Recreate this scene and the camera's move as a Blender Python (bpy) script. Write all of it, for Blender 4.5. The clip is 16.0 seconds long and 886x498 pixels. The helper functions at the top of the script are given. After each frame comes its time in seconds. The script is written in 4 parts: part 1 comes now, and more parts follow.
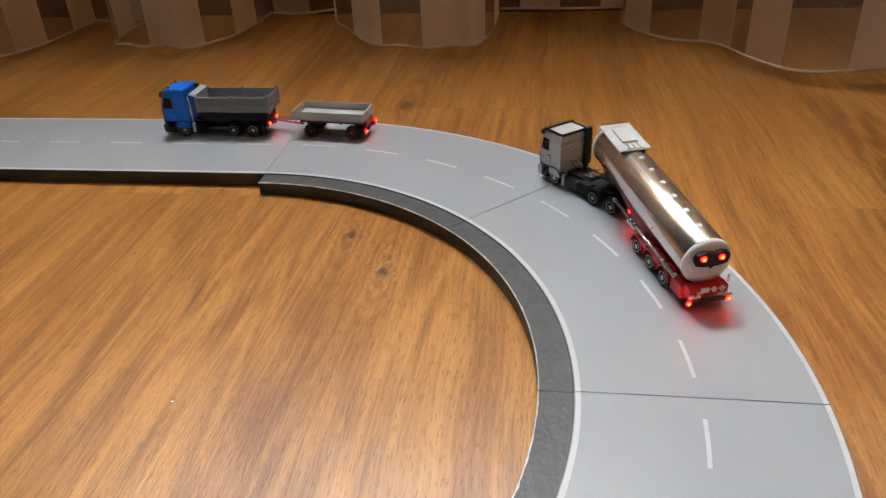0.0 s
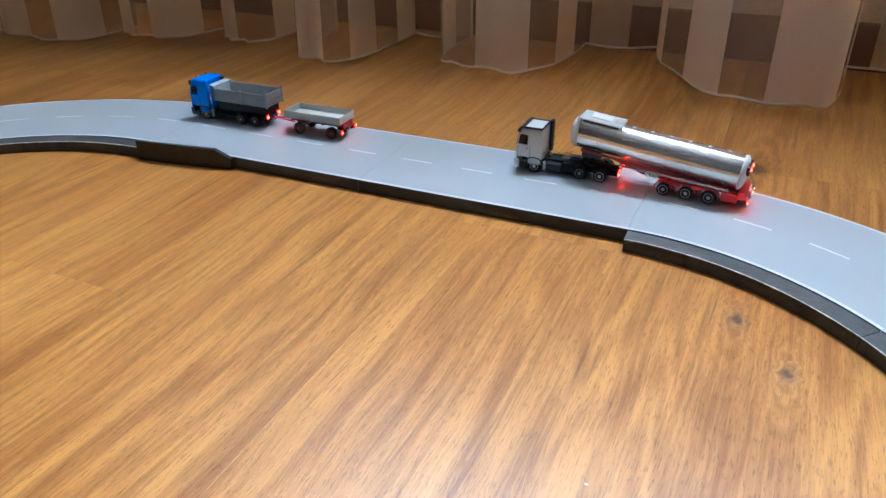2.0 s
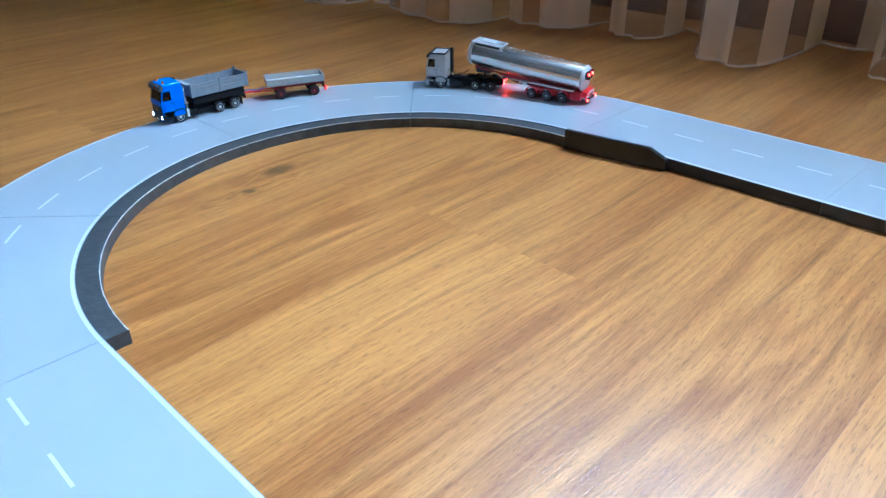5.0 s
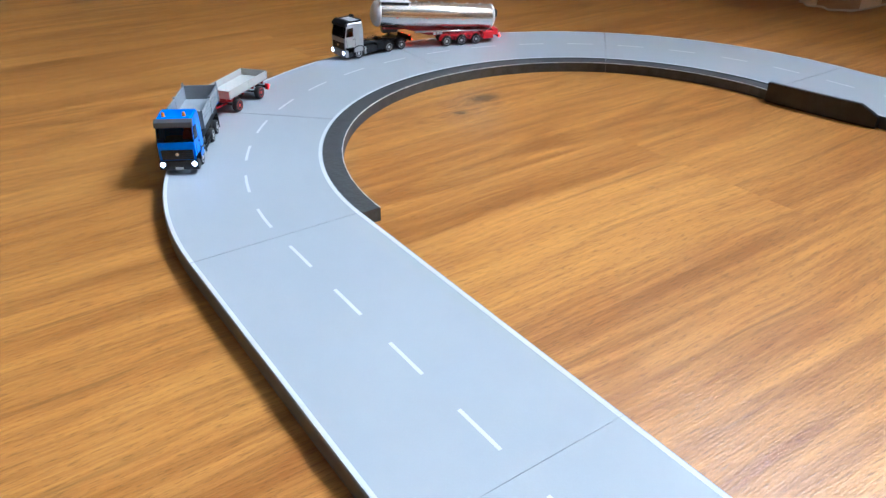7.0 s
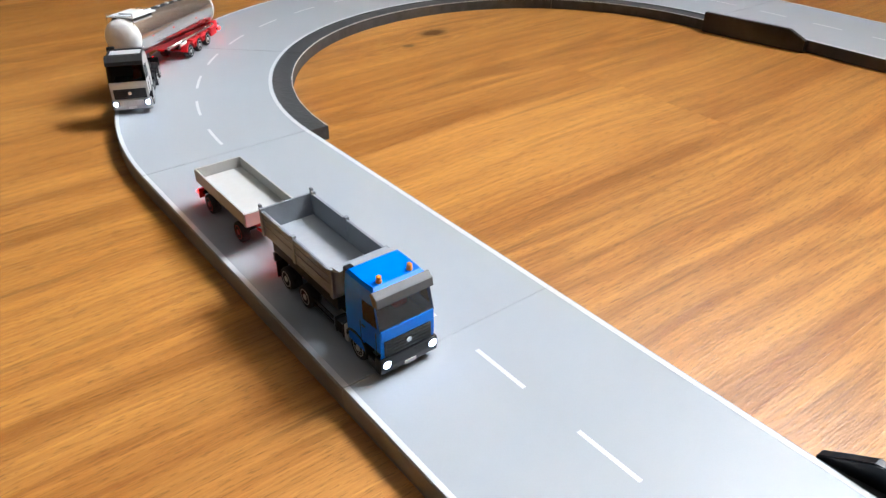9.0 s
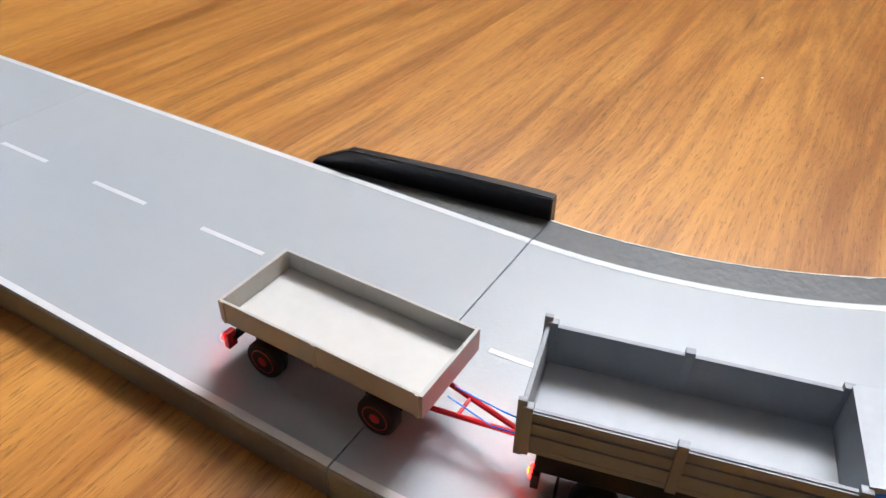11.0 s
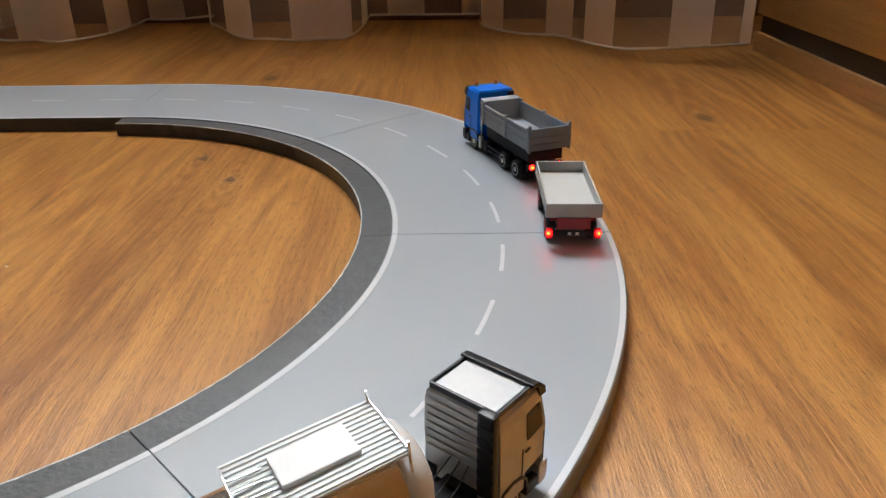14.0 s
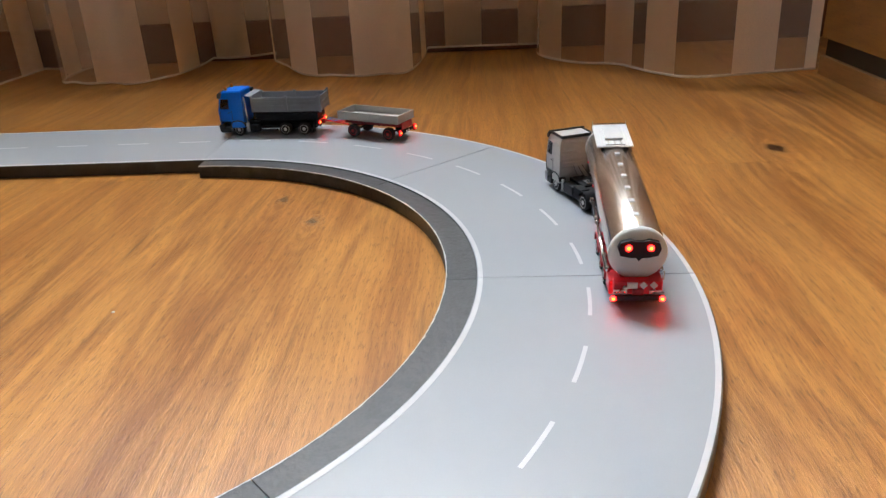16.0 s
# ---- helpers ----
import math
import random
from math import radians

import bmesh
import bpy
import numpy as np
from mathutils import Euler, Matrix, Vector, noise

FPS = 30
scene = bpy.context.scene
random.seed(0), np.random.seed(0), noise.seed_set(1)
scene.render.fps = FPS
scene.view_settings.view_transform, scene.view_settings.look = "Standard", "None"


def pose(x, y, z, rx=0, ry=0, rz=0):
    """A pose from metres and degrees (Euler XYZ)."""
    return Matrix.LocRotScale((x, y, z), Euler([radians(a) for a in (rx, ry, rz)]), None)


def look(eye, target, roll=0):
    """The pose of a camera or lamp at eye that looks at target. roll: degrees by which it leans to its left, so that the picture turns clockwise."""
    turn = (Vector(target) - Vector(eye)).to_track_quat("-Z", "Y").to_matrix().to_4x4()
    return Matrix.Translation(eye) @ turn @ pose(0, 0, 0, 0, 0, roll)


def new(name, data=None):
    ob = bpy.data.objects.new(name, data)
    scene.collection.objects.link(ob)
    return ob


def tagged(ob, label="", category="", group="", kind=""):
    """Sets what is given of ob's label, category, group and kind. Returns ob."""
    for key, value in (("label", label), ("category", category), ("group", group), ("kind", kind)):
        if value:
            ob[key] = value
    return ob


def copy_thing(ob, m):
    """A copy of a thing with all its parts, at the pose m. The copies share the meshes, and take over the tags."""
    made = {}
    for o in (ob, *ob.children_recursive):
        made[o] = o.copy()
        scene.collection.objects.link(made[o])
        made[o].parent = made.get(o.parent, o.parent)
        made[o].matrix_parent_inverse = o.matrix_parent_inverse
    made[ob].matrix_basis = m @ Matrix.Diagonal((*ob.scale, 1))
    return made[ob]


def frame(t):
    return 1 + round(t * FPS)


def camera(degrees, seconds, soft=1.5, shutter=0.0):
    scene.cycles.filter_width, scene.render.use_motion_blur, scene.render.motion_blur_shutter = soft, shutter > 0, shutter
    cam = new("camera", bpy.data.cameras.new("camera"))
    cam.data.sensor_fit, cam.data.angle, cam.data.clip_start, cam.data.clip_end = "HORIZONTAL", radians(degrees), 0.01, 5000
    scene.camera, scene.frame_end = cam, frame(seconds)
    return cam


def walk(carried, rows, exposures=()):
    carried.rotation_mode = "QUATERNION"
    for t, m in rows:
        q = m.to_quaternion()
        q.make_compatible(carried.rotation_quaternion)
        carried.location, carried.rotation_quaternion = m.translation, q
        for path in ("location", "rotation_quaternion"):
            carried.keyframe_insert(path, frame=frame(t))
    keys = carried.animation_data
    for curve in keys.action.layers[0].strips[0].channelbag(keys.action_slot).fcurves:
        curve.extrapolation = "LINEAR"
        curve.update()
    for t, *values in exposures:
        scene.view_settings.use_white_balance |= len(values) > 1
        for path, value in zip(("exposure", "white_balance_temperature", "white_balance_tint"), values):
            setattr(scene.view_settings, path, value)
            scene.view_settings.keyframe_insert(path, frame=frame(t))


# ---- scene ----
# camera: seconds, place, turn in degrees
cam = camera(62.17, 16.0, soft=1.4)
PATH = [
    (0.0, 0.2386, -0.2995, 0.2786, 59.09, 2.35, 7.15),
    (0.5, 0.2042, -0.2946, 0.2917, 59.66, 2.13, 11.11),
    (1.0, 0.1677, -0.2922, 0.2940, 60.33, 1.93, 15.39),
    (1.5, 0.1275, -0.2891, 0.2921, 60.01, 1.25, 19.89),
    (2.0, 0.0871, -0.2961, 0.3025, 60.46, 0.71, 24.45),
    (2.5, 0.0550, -0.3059, 0.3010, 61.30, 0.96, 28.66),
    (3.0, 0.0217, -0.3134, 0.2969, 61.58, 0.94, 32.69),
    (3.5, -0.0102, -0.3175, 0.3024, 61.70, 0.43, 35.93),
    (4.0, -0.0389, -0.3338, 0.3019, 61.52, 0.77, 39.86),
    (4.5, -0.0610, -0.3495, 0.2986, 60.80, 0.95, 42.46),
    (5.0, -0.0815, -0.3751, 0.2957, 60.67, 1.19, 45.03),
    (5.2, -0.0852, -0.3863, 0.2944, 60.77, 1.52, 46.33),
    (7.3, -0.0910, -0.4938, 0.2607, 59.22, -0.18, 55.87),
    (7.5, -0.0882, -0.4957, 0.2604, 59.00, -0.10, 56.18),
    (8.0, -0.0712, -0.4998, 0.2516, 58.91, 0.14, 55.59),
    (8.5, -0.0606, -0.5013, 0.2471, 58.17, -0.10, 54.97),
    (9.0, -0.0436, -0.5003, 0.2387, 57.40, -0.06, 52.18),
    (9.5, -0.0222, -0.5018, 0.2247, 55.55, -0.42, 48.35),
    (9.7, -0.0079, -0.4997, 0.2166, 55.47, -0.00, 47.22),
    (11.8, 0.1677, -0.4578, 0.1629, 52.80, -1.79, 19.46),
    (12.0, 0.1898, -0.4498, 0.1592, 52.77, -1.63, 16.85),
    (12.5, 0.2329, -0.4293, 0.1561, 55.62, -1.53, 9.95),
    (13.0, 0.2686, -0.4080, 0.1736, 58.67, -1.95, 3.08),
    (13.5, 0.2848, -0.3978, 0.1770, 62.19, -1.30, 0.44),
    (14.0, 0.2919, -0.3907, 0.1914, 64.16, 0.65, -0.04),
    (14.5, 0.2904, -0.3892, 0.1988, 65.09, 1.57, -0.01),
    (15.0, 0.2898, -0.3894, 0.2012, 64.98, 1.88, 0.04),
    (15.5, 0.2789, -0.3924, 0.2066, 65.28, 2.31, 1.66),
    (16.0, 0.2687, -0.3946, 0.2097, 65.72, 2.77, 2.86),
]
EXPOSURES = [(0.0, -0.46, 6150, 6), (2.0, 0.14, 4800, -1), (3.5, 0.30, 4150, -4), (5.2, 0.32, 3950, -5), (7.3, 0.2, 5150, 3), (9.0, 0.21, 5750, 5),
             (9.7, 0.17, 5850, 6), (11.8, -0.33, 5900, 7), (12.5, -0.57, 6200, 7), (13.0, -0.57, 6250, 6), (14.5, -0.43, 5900, 5), (16.0, -0.18, 5800, 5)]
walk(cam, [(t, pose(*p)) for t, *p in PATH], EXPOSURES)

# ---- world and light ----
world = bpy.data.worlds.new("sky")
scene.world = world
world.use_nodes = True
wn = world.node_tree.nodes
sky = wn.new("ShaderNodeTexSky")
sky.sky_type, sky.sun_disc = "NISHITA", False
sky.sun_elevation, sky.sun_rotation = radians(35), radians(160)
world.node_tree.links.new(sky.outputs["Color"], wn["Background"].inputs["Color"])
wn["Background"].inputs["Strength"].default_value = 0.1

# window daylight: fills the opening in the wall behind the curtain
lamp_data = bpy.data.lights.new("window_light", "AREA")
lamp_data.shape, lamp_data.size, lamp_data.size_y = "RECTANGLE", 0.92, 0.85
lamp_data.energy, lamp_data.color = 206, (0.87, 0.915, 1.0)
window_light = new("window_light", lamp_data)
window_light.matrix_world = look((-0.02, 0.965, 1.65), (-0.02, 0.0, 1.65))

# ---- plan of the track ----
RI, RO, STRAIGHT, TOP, CURB = 0.26, 0.3884, 0.52, 0.0121, 0.0172
RC = (RI + RO) / 2
LANE = 0.357


# ---- materials ----
def material(name, colour, rough=0.5, metal=0.0, var=0.15, scale=40.0, bump=0.0, bump_scale=200.0, coat=0.0, spec=0.5):
    """A surface with two scales of variation in colour and roughness, and fine relief."""
    m = bpy.data.materials.new(name)
    m.use_nodes = True
    n, l = m.node_tree.nodes, m.node_tree.links
    b = n["Principled BSDF"]
    co = n.new("ShaderNodeTexCoord")
    big = n.new("ShaderNodeTexNoise")
    big.inputs["Scale"].default_value, big.inputs["Detail"].default_value = scale, 6
    fine = n.new("ShaderNodeTexNoise")
    fine.inputs["Scale"].default_value, fine.inputs["Detail"].default_value = bump_scale * 2, 3
    l.new(co.outputs["Object"], big.inputs["Vector"])
    l.new(co.outputs["Object"], fine.inputs["Vector"])
    mix = n.new("ShaderNodeMix")
    mix.data_type = "RGBA"
    dark = [c * (1 - var) for c in colour]
    light = [min(1, c * (1 + var)) for c in colour]
    mix.inputs["A"].default_value, mix.inputs["B"].default_value = (*dark, 1), (*light, 1)
    add = n.new("ShaderNodeMath")
    add.operation = "MULTIPLY_ADD"
    l.new(fine.outputs["Fac"], add.inputs[0])
    add.inputs[1].default_value = 0.5
    l.new(big.outputs["Fac"], add.inputs[2])
    sub = n.new("ShaderNodeMapRange")
    sub.inputs["From Min"].default_value, sub.inputs["From Max"].default_value = 0.45, 1.05
    l.new(add.outputs[0], sub.inputs["Value"])
    l.new(sub.outputs[0], mix.inputs["Factor"])
    l.new(mix.outputs["Result"], b.inputs["Base Color"])
    rr = n.new("ShaderNodeMapRange")
    rr.inputs["To Min"].default_value, rr.inputs["To Max"].default_value = max(0.02, rough * 0.8), min(1, rough * 1.2)
    l.new(big.outputs["Fac"], rr.inputs["Value"])
    l.new(rr.outputs[0], b.inputs["Roughness"])
    b.inputs["Metallic"].default_value = metal
    b.inputs["Coat Weight"].default_value = coat
    b.inputs["Specular IOR Level"].default_value = spec
    if bump:
        bp = n.new("ShaderNodeBump")
        bp.inputs["Strength"].default_value, bp.inputs["Distance"].default_value = bump, 0.0004
        tx = n.new("ShaderNodeTexNoise")
        tx.inputs["Scale"].default_value, tx.inputs["Detail"].default_value = bump_scale, 4
        l.new(co.outputs["Object"], tx.inputs["Vector"])
        l.new(tx.outputs["Fac"], bp.inputs["Height"])
        l.new(bp.outputs["Normal"], b.inputs["Normal"])
    return m


def glow(name, colour, strength):
    m = bpy.data.materials.new(name)
    m.use_nodes = True
    b = m.node_tree.nodes["Principled BSDF"]
    b.inputs["Base Color"].default_value = (*colour, 1)
    b.inputs["Emission Color"].default_value = (*colour, 1)
    b.inputs["Emission Strength"].default_value = strength
    return m


def clear_glass(name, tint):
    m = bpy.data.materials.new(name)
    m.use_nodes = True
    n, l = m.node_tree.nodes, m.node_tree.links
    n.remove(n["Principled BSDF"])
    t, g, mx, fr = (n.new("ShaderNode" + k) for k in ("BsdfTransparent", "BsdfGlossy", "MixShader", "Fresnel"))
    t.inputs["Color"].default_value = (*tint, 1)
    g.inputs["Roughness"].default_value = 0.08
    fr.inputs["IOR"].default_value = 1.5
    l.new(fr.outputs[0], mx.inputs[0])
    l.new(t.outputs[0], mx.inputs[1])
    l.new(g.outputs[0], mx.inputs[2])
    l.new(mx.outputs[0], n["Material Output"].inputs["Surface"])
    return m


def wood(name, pale, mid, dark, rough, knots=(), along="Y", plank_random=True, size=1.0):
    """Printed wood: long fibres, broad figure, pores, dark streaks and a few knots."""
    m = bpy.data.materials.new(name)
    m.use_nodes = True
    n, l = m.node_tree.nodes, m.node_tree.links
    b = n["Principled BSDF"]
    geo = n.new("ShaderNodeNewGeometry")
    info = n.new("ShaderNodeObjectInfo")

    def math_(op, a, c=None, d=None):
        k = n.new("ShaderNodeMath")
        k.operation = op
        for i, v in enumerate((a, c, d)):
            if v is None:
                continue
            if isinstance(v, (int, float)):
                k.inputs[i].default_value = v
            else:
                l.new(v, k.inputs[i])
        return k.outputs[0]

    # how near a knot is: bends the fibres round it and darkens its heart
    knot_sum, figure = None, None
    ragged = n.new("ShaderNodeTexNoise")
    ragged.inputs["Scale"].default_value, ragged.inputs["Detail"].default_value = 90, 5
    l.new(geo.outputs["Position"], ragged.inputs["Vector"])
    rough_pos = n.new("ShaderNodeVectorMath")
    rough_pos.operation = "MULTIPLY_ADD"
    l.new(ragged.outputs["Color"], rough_pos.inputs[0])
    rough_pos.inputs[1].default_value = (0.014, 0.014, 0)
    shift = n.new("ShaderNodeVectorMath")
    shift.operation = "ADD"
    l.new(geo.outputs["Position"], shift.inputs[0])
    shift.inputs[1].default_value = (-0.007, -0.007, 0)
    l.new(shift.outputs[0], rough_pos.inputs[2])
    for kx, ky, ks in knots:
        d = n.new("ShaderNodeVectorMath")
        d.operation = "SUBTRACT"
        l.new(rough_pos.outputs[0], d.inputs[0])
        d.inputs[1].default_value = (kx, ky, 0)
        e = n.new("ShaderNodeVectorMath")
        e.operation = "MULTIPLY"
        l.new(d.outputs[0], e.inputs[0])
        e.inputs[1].default_value = (1 / ks, 0.55 / ks, 0)
        ln = n.new("ShaderNodeVectorMath")
        ln.operation = "LENGTH"
        l.new(e.outputs[0], ln.inputs[0])
        v = math_("POWER", 2.718, math_("MULTIPLY", math_("MULTIPLY", ln.outputs["Value"], ln.outputs["Value"]), -1.0))
        knot_sum = v if knot_sum is None else math_("ADD", knot_sum, v)
        e2 = n.new("ShaderNodeVectorMath")
        e2.operation = "MULTIPLY"
        l.new(d.outputs[0], e2.inputs[0])
        e2.inputs[1].default_value = (0.5 / ks, 0.1 / ks, 0)
        far = n.new("ShaderNodeVectorMath")
        far.operation = "LENGTH"
        l.new(e2.outputs[0], far.inputs[0])
        fade = math_("POWER", 2.718, math_("MULTIPLY", math_("MULTIPLY", far.outputs["Value"], far.outputs["Value"]), -0.35))
        ring = math_("MULTIPLY", math_("SINE", math_("MULTIPLY", far.outputs["Value"], 11.0)), fade)
        figure = ring if figure is None else math_("ADD", figure, ring)
    rnd = n.new("ShaderNodeCombineXYZ")
    if plank_random:
        l.new(math_("MULTIPLY", info.outputs["Random"], 37.0), rnd.inputs[0])
        l.new(math_("MULTIPLY", info.outputs["Random"], 91.0), rnd.inputs[1])
    pos = n.new("ShaderNodeVectorMath")
    pos.operation = "ADD"
    l.new(geo.outputs["Position"], pos.inputs[0])
    l.new(rnd.outputs[0], pos.inputs[1])
    # slow sideways drift of the fibres
    drift = n.new("ShaderNodeTexNoise")
    drift.inputs["Scale"].default_value, drift.inputs["Detail"].default_value = 3.0 * size, 2
    l.new(pos.outputs[0], drift.inputs["Vector"])
    dv = n.new("ShaderNodeCombineXYZ")
    amount = math_("MULTIPLY", math_("SUBTRACT", drift.outputs["Fac"], 0.5), 0.03)
    if knot_sum is not None:
        amount = math_("ADD", amount, math_("MULTIPLY", knot_sum, 0.035))
    l.new(amount, dv.inputs["XYZ".index("Y" if along == "X" else "X")])
    pos2 = n.new("ShaderNodeVectorMath")
    pos2.operation = "ADD"
    l.new(pos.outputs[0], pos2.inputs[0])
    l.new(dv.outputs[0], pos2.inputs[1])

    def grain(across, lengthwise, detail, rough_=0.6):
        mp = n.new("ShaderNodeMapping")
        s = {"Y": (across, lengthwise, across), "X": (lengthwise, across, across)}[along]
        mp.inputs["Scale"].default_value = [q * size for q in s]
        l.new(pos2.outputs[0], mp.inputs["Vector"])
        t = n.new("ShaderNodeTexNoise")
        t.inputs["Scale"].default_value, t.inputs["Detail"].default_value, t.inputs["Roughness"].default_value = 1.0, detail, rough_
        l.new(mp.outputs[0], t.inputs["Vector"])
        return t.outputs["Fac"]

    broad, fibre, pores, streak = grain(17, 0.9, 5), grain(300, 11, 6, 0.74), grain(900, 90, 3, 0.7), grain(105, 3.4, 6, 0.7)
    # flame figure: contour lines of a slow field, strong in some stretches and faint in others
    field, where = grain(8.5, 0.85, 3, 0.45), grain(5, 0.9, 2)
    phase = math_("MULTIPLY", field, 120.0)
    if figure is not None:
        phase = math_("ADD", phase, math_("MULTIPLY", knot_sum, 5.0))
    flame = math_("MULTIPLY", math_("SINE", phase), math_("MAXIMUM", math_("MULTIPLY", math_("SUBTRACT", where, 0.42), 0.22), 0.0))
    middle = grain(52, 2.1, 5, 0.66)
    f = math_("ADD", math_("MULTIPLY", broad, 0.34), math_("MULTIPLY", fibre, 0.36))
    f = math_("ADD", f, math_("MULTIPLY", middle, 0.30))
    f = math_("ADD", f, flame)
    if figure is not None:
        f = math_("ADD", f, math_("MULTIPLY", figure, 0.04))
    ramp = n.new("ShaderNodeValToRGB")
    ramp.color_ramp.elements[0].position, ramp.color_ramp.elements[0].color = 0.42, (*mid, 1)
    ramp.color_ramp.elements[1].position, ramp.color_ramp.elements[1].color = 0.585, (*pale, 1)
    l.new(f, ramp.inputs["Fac"])
    st = n.new("ShaderNodeMapRange")
    st.inputs["From Min"].default_value, st.inputs["From Max"].default_value = 0.585, 0.70
    st.inputs["To Max"].default_value = 0.6
    l.new(streak, st.inputs["Value"])
    dk = st.outputs[0]
    if knot_sum is not None:
        dk = math_("MAXIMUM", dk, math_("MULTIPLY", math_("POWER", math_("MINIMUM", math_("MULTIPLY", knot_sum, 1.35), 1.0), 1.5), 0.9))
    po = n.new("ShaderNodeMapRange")
    po.inputs["From Min"].default_value, po.inputs["From Max"].default_value = 0.54, 0.64
    po.inputs["To Max"].default_value = 0.46
    l.new(pores, po.inputs["Value"])
    dk = math_("MAXIMUM", dk, po.outputs[0])
    mx = n.new("ShaderNodeMix")
    mx.data_type = "RGBA"
    l.new(dk, mx.inputs["Factor"])
    l.new(ramp.outputs["Color"], mx.inputs["A"])
    mx.inputs["B"].default_value = (*dark, 1)
    tone = n.new("ShaderNodeHueSaturation")
    l.new(mx.outputs["Result"], tone.inputs["Color"])
    if plank_random:
        l.new(math_("MULTIPLY_ADD", info.outputs["Random"], 0.08, 0.96), tone.inputs["Value"])
    l.new(tone.outputs["Color"], b.inputs["Base Color"])
    rr = n.new("ShaderNodeMapRange")
    rr.inputs["To Min"].default_value, rr.inputs["To Max"].default_value = rough * 0.8, rough * 1.25
    l.new(fibre, rr.inputs["Value"])
    l.new(rr.outputs[0], b.inputs["Roughness"])
    bp = n.new("ShaderNodeBump")
    bp.inputs["Strength"].default_value, bp.inputs["Distance"].default_value = 0.45, 0.0006
    l.new(math_("ADD", math_("MULTIPLY", pores, 1.1), math_("MULTIPLY", fibre, 0.8)), bp.inputs["Height"])
    l.new(bp.outputs["Normal"], b.inputs["Normal"])
    return m


def sheer_cloth(name):
    """Voile with woven stripes, dense and thin by turns. U counts the stripes along the cloth, V is metres up it."""
    m = bpy.data.materials.new(name)
    m.use_nodes = True
    n, l = m.node_tree.nodes, m.node_tree.links
    n.remove(n["Principled BSDF"])
    uv = n.new("ShaderNodeUVMap")
    sp = n.new("ShaderNodeSeparateXYZ")
    l.new(uv.outputs[0], sp.inputs[0])

    def math_(op, a, c=None):
        k = n.new("ShaderNodeMath")
        k.operation = op
        for i, v in enumerate((a, c)):
            if v is None:
                continue
            if isinstance(v, (int, float)):
                k.inputs[i].default_value = v
            else:
                l.new(v, k.inputs[i])
        return k.outputs[0]

    u, v = sp.outputs[0], sp.outputs[1]
    stripe = math_("LESS_THAN", math_("FRACT", u), 0.5)
    hem = math_("LESS_THAN", v, 0.006)
    dense = stripe
    thread = n.new("ShaderNodeTexNoise")
    thread.inputs["Scale"].default_value = 900
    place = n.new("ShaderNodeTexCoord")
    l.new(place.outputs["Object"], thread.inputs["Vector"])
    cover = math_("ADD", 0.27, math_("MULTIPLY", dense, 0.65))
    cover = math_("ADD", cover, math_("MULTIPLY", hem, 0.3))
    cover = math_("ADD", cover, math_("MULTIPLY", math_("SUBTRACT", thread.outputs["Fac"], 0.5), 0.25))
    tr, df, tl, half, mx = (n.new("ShaderNode" + k) for k in ("BsdfTransparent", "BsdfDiffuse", "BsdfTranslucent", "MixShader", "MixShader"))
    df.inputs["Color"].default_value = (0.92, 0.80, 0.64, 1)
    tl.inputs["Color"].default_value = (0.92, 0.80, 0.64, 1)
    half.inputs[0].default_value = 0.75
    l.new(df.outputs[0], half.inputs[1])
    l.new(tl.outputs[0], half.inputs[2])
    l.new(cover, mx.inputs[0])
    l.new(tr.outputs[0], mx.inputs[1])
    l.new(half.outputs[0], mx.inputs[2])
    l.new(mx.outputs[0], n["Material Output"].inputs["Surface"])
    return m


KNOTS = [(-0.700, -0.006, 0.011), (-0.676, -0.055, 0.005), (0.090, 0.465, 0.009), (0.534, 0.280, 0.010), (0.095, 0.178, 0.0045), (0.131, 0.129, 0.004)]
FLOOR_WOOD = wood("laminate_oak", (0.55, 0.262, 0.060), (0.275, 0.104, 0.019), (0.065, 0.019, 0.004), 0.32, KNOTS)
CABINET_WOOD = wood("beech_veneer", (0.34, 0.16, 0.035), (0.25, 0.11, 0.022), (0.16, 0.065, 0.014), 0.4, plank_random=False)
PLINTH_WOOD = wood("plinth_veneer", (0.42, 0.22, 0.08), (0.33, 0.16, 0.05), (0.18, 0.08, 0.03), 0.4, plank_random=False)
ROAD_GREY = material("road_paint", (0.378, 0.406, 0.437), 0.36, var=0.035, scale=14, bump=0.12, bump_scale=700, spec=0.34)
BOARD_SIDE = material("painted_board_edge", (0.25, 0.235, 0.21), 0.5, var=0.2, scale=30, bump=0.3, bump_scale=400)
BOARD_DARK = material("dark_board", (0.055, 0.054, 0.053), 0.55, var=0.25, scale=60, bump=0.5, bump_scale=500)
CURB_GREY = material("curb_paint", (0.055, 0.056, 0.058), 0.5, var=0.4, scale=110, bump=1.0, bump_scale=260)
LINE_WHITE = material("line_paint", (0.64, 0.65, 0.66), 0.45, var=0.06, scale=120, bump=0.2, bump_scale=900)
WORN = material("worn_board_edge", (0.62, 0.61, 0.59), 0.7, var=0.25, scale=300, bump=0.6, bump_scale=900)
BARRIER_BLACK = material("black_barrier", (0.018, 0.018, 0.02), 0.32, var=0.3, scale=80, bump=0.2)
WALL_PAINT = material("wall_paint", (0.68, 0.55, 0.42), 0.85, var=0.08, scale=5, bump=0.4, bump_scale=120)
# near-black colour of the unseen walls keeps bounced light low
ROOM_LOW_BOUNCE = material("room_low_bounce", (0.07, 0.06, 0.05), 0.85, var=0.05, scale=4, bump=0.3, bump_scale=120)
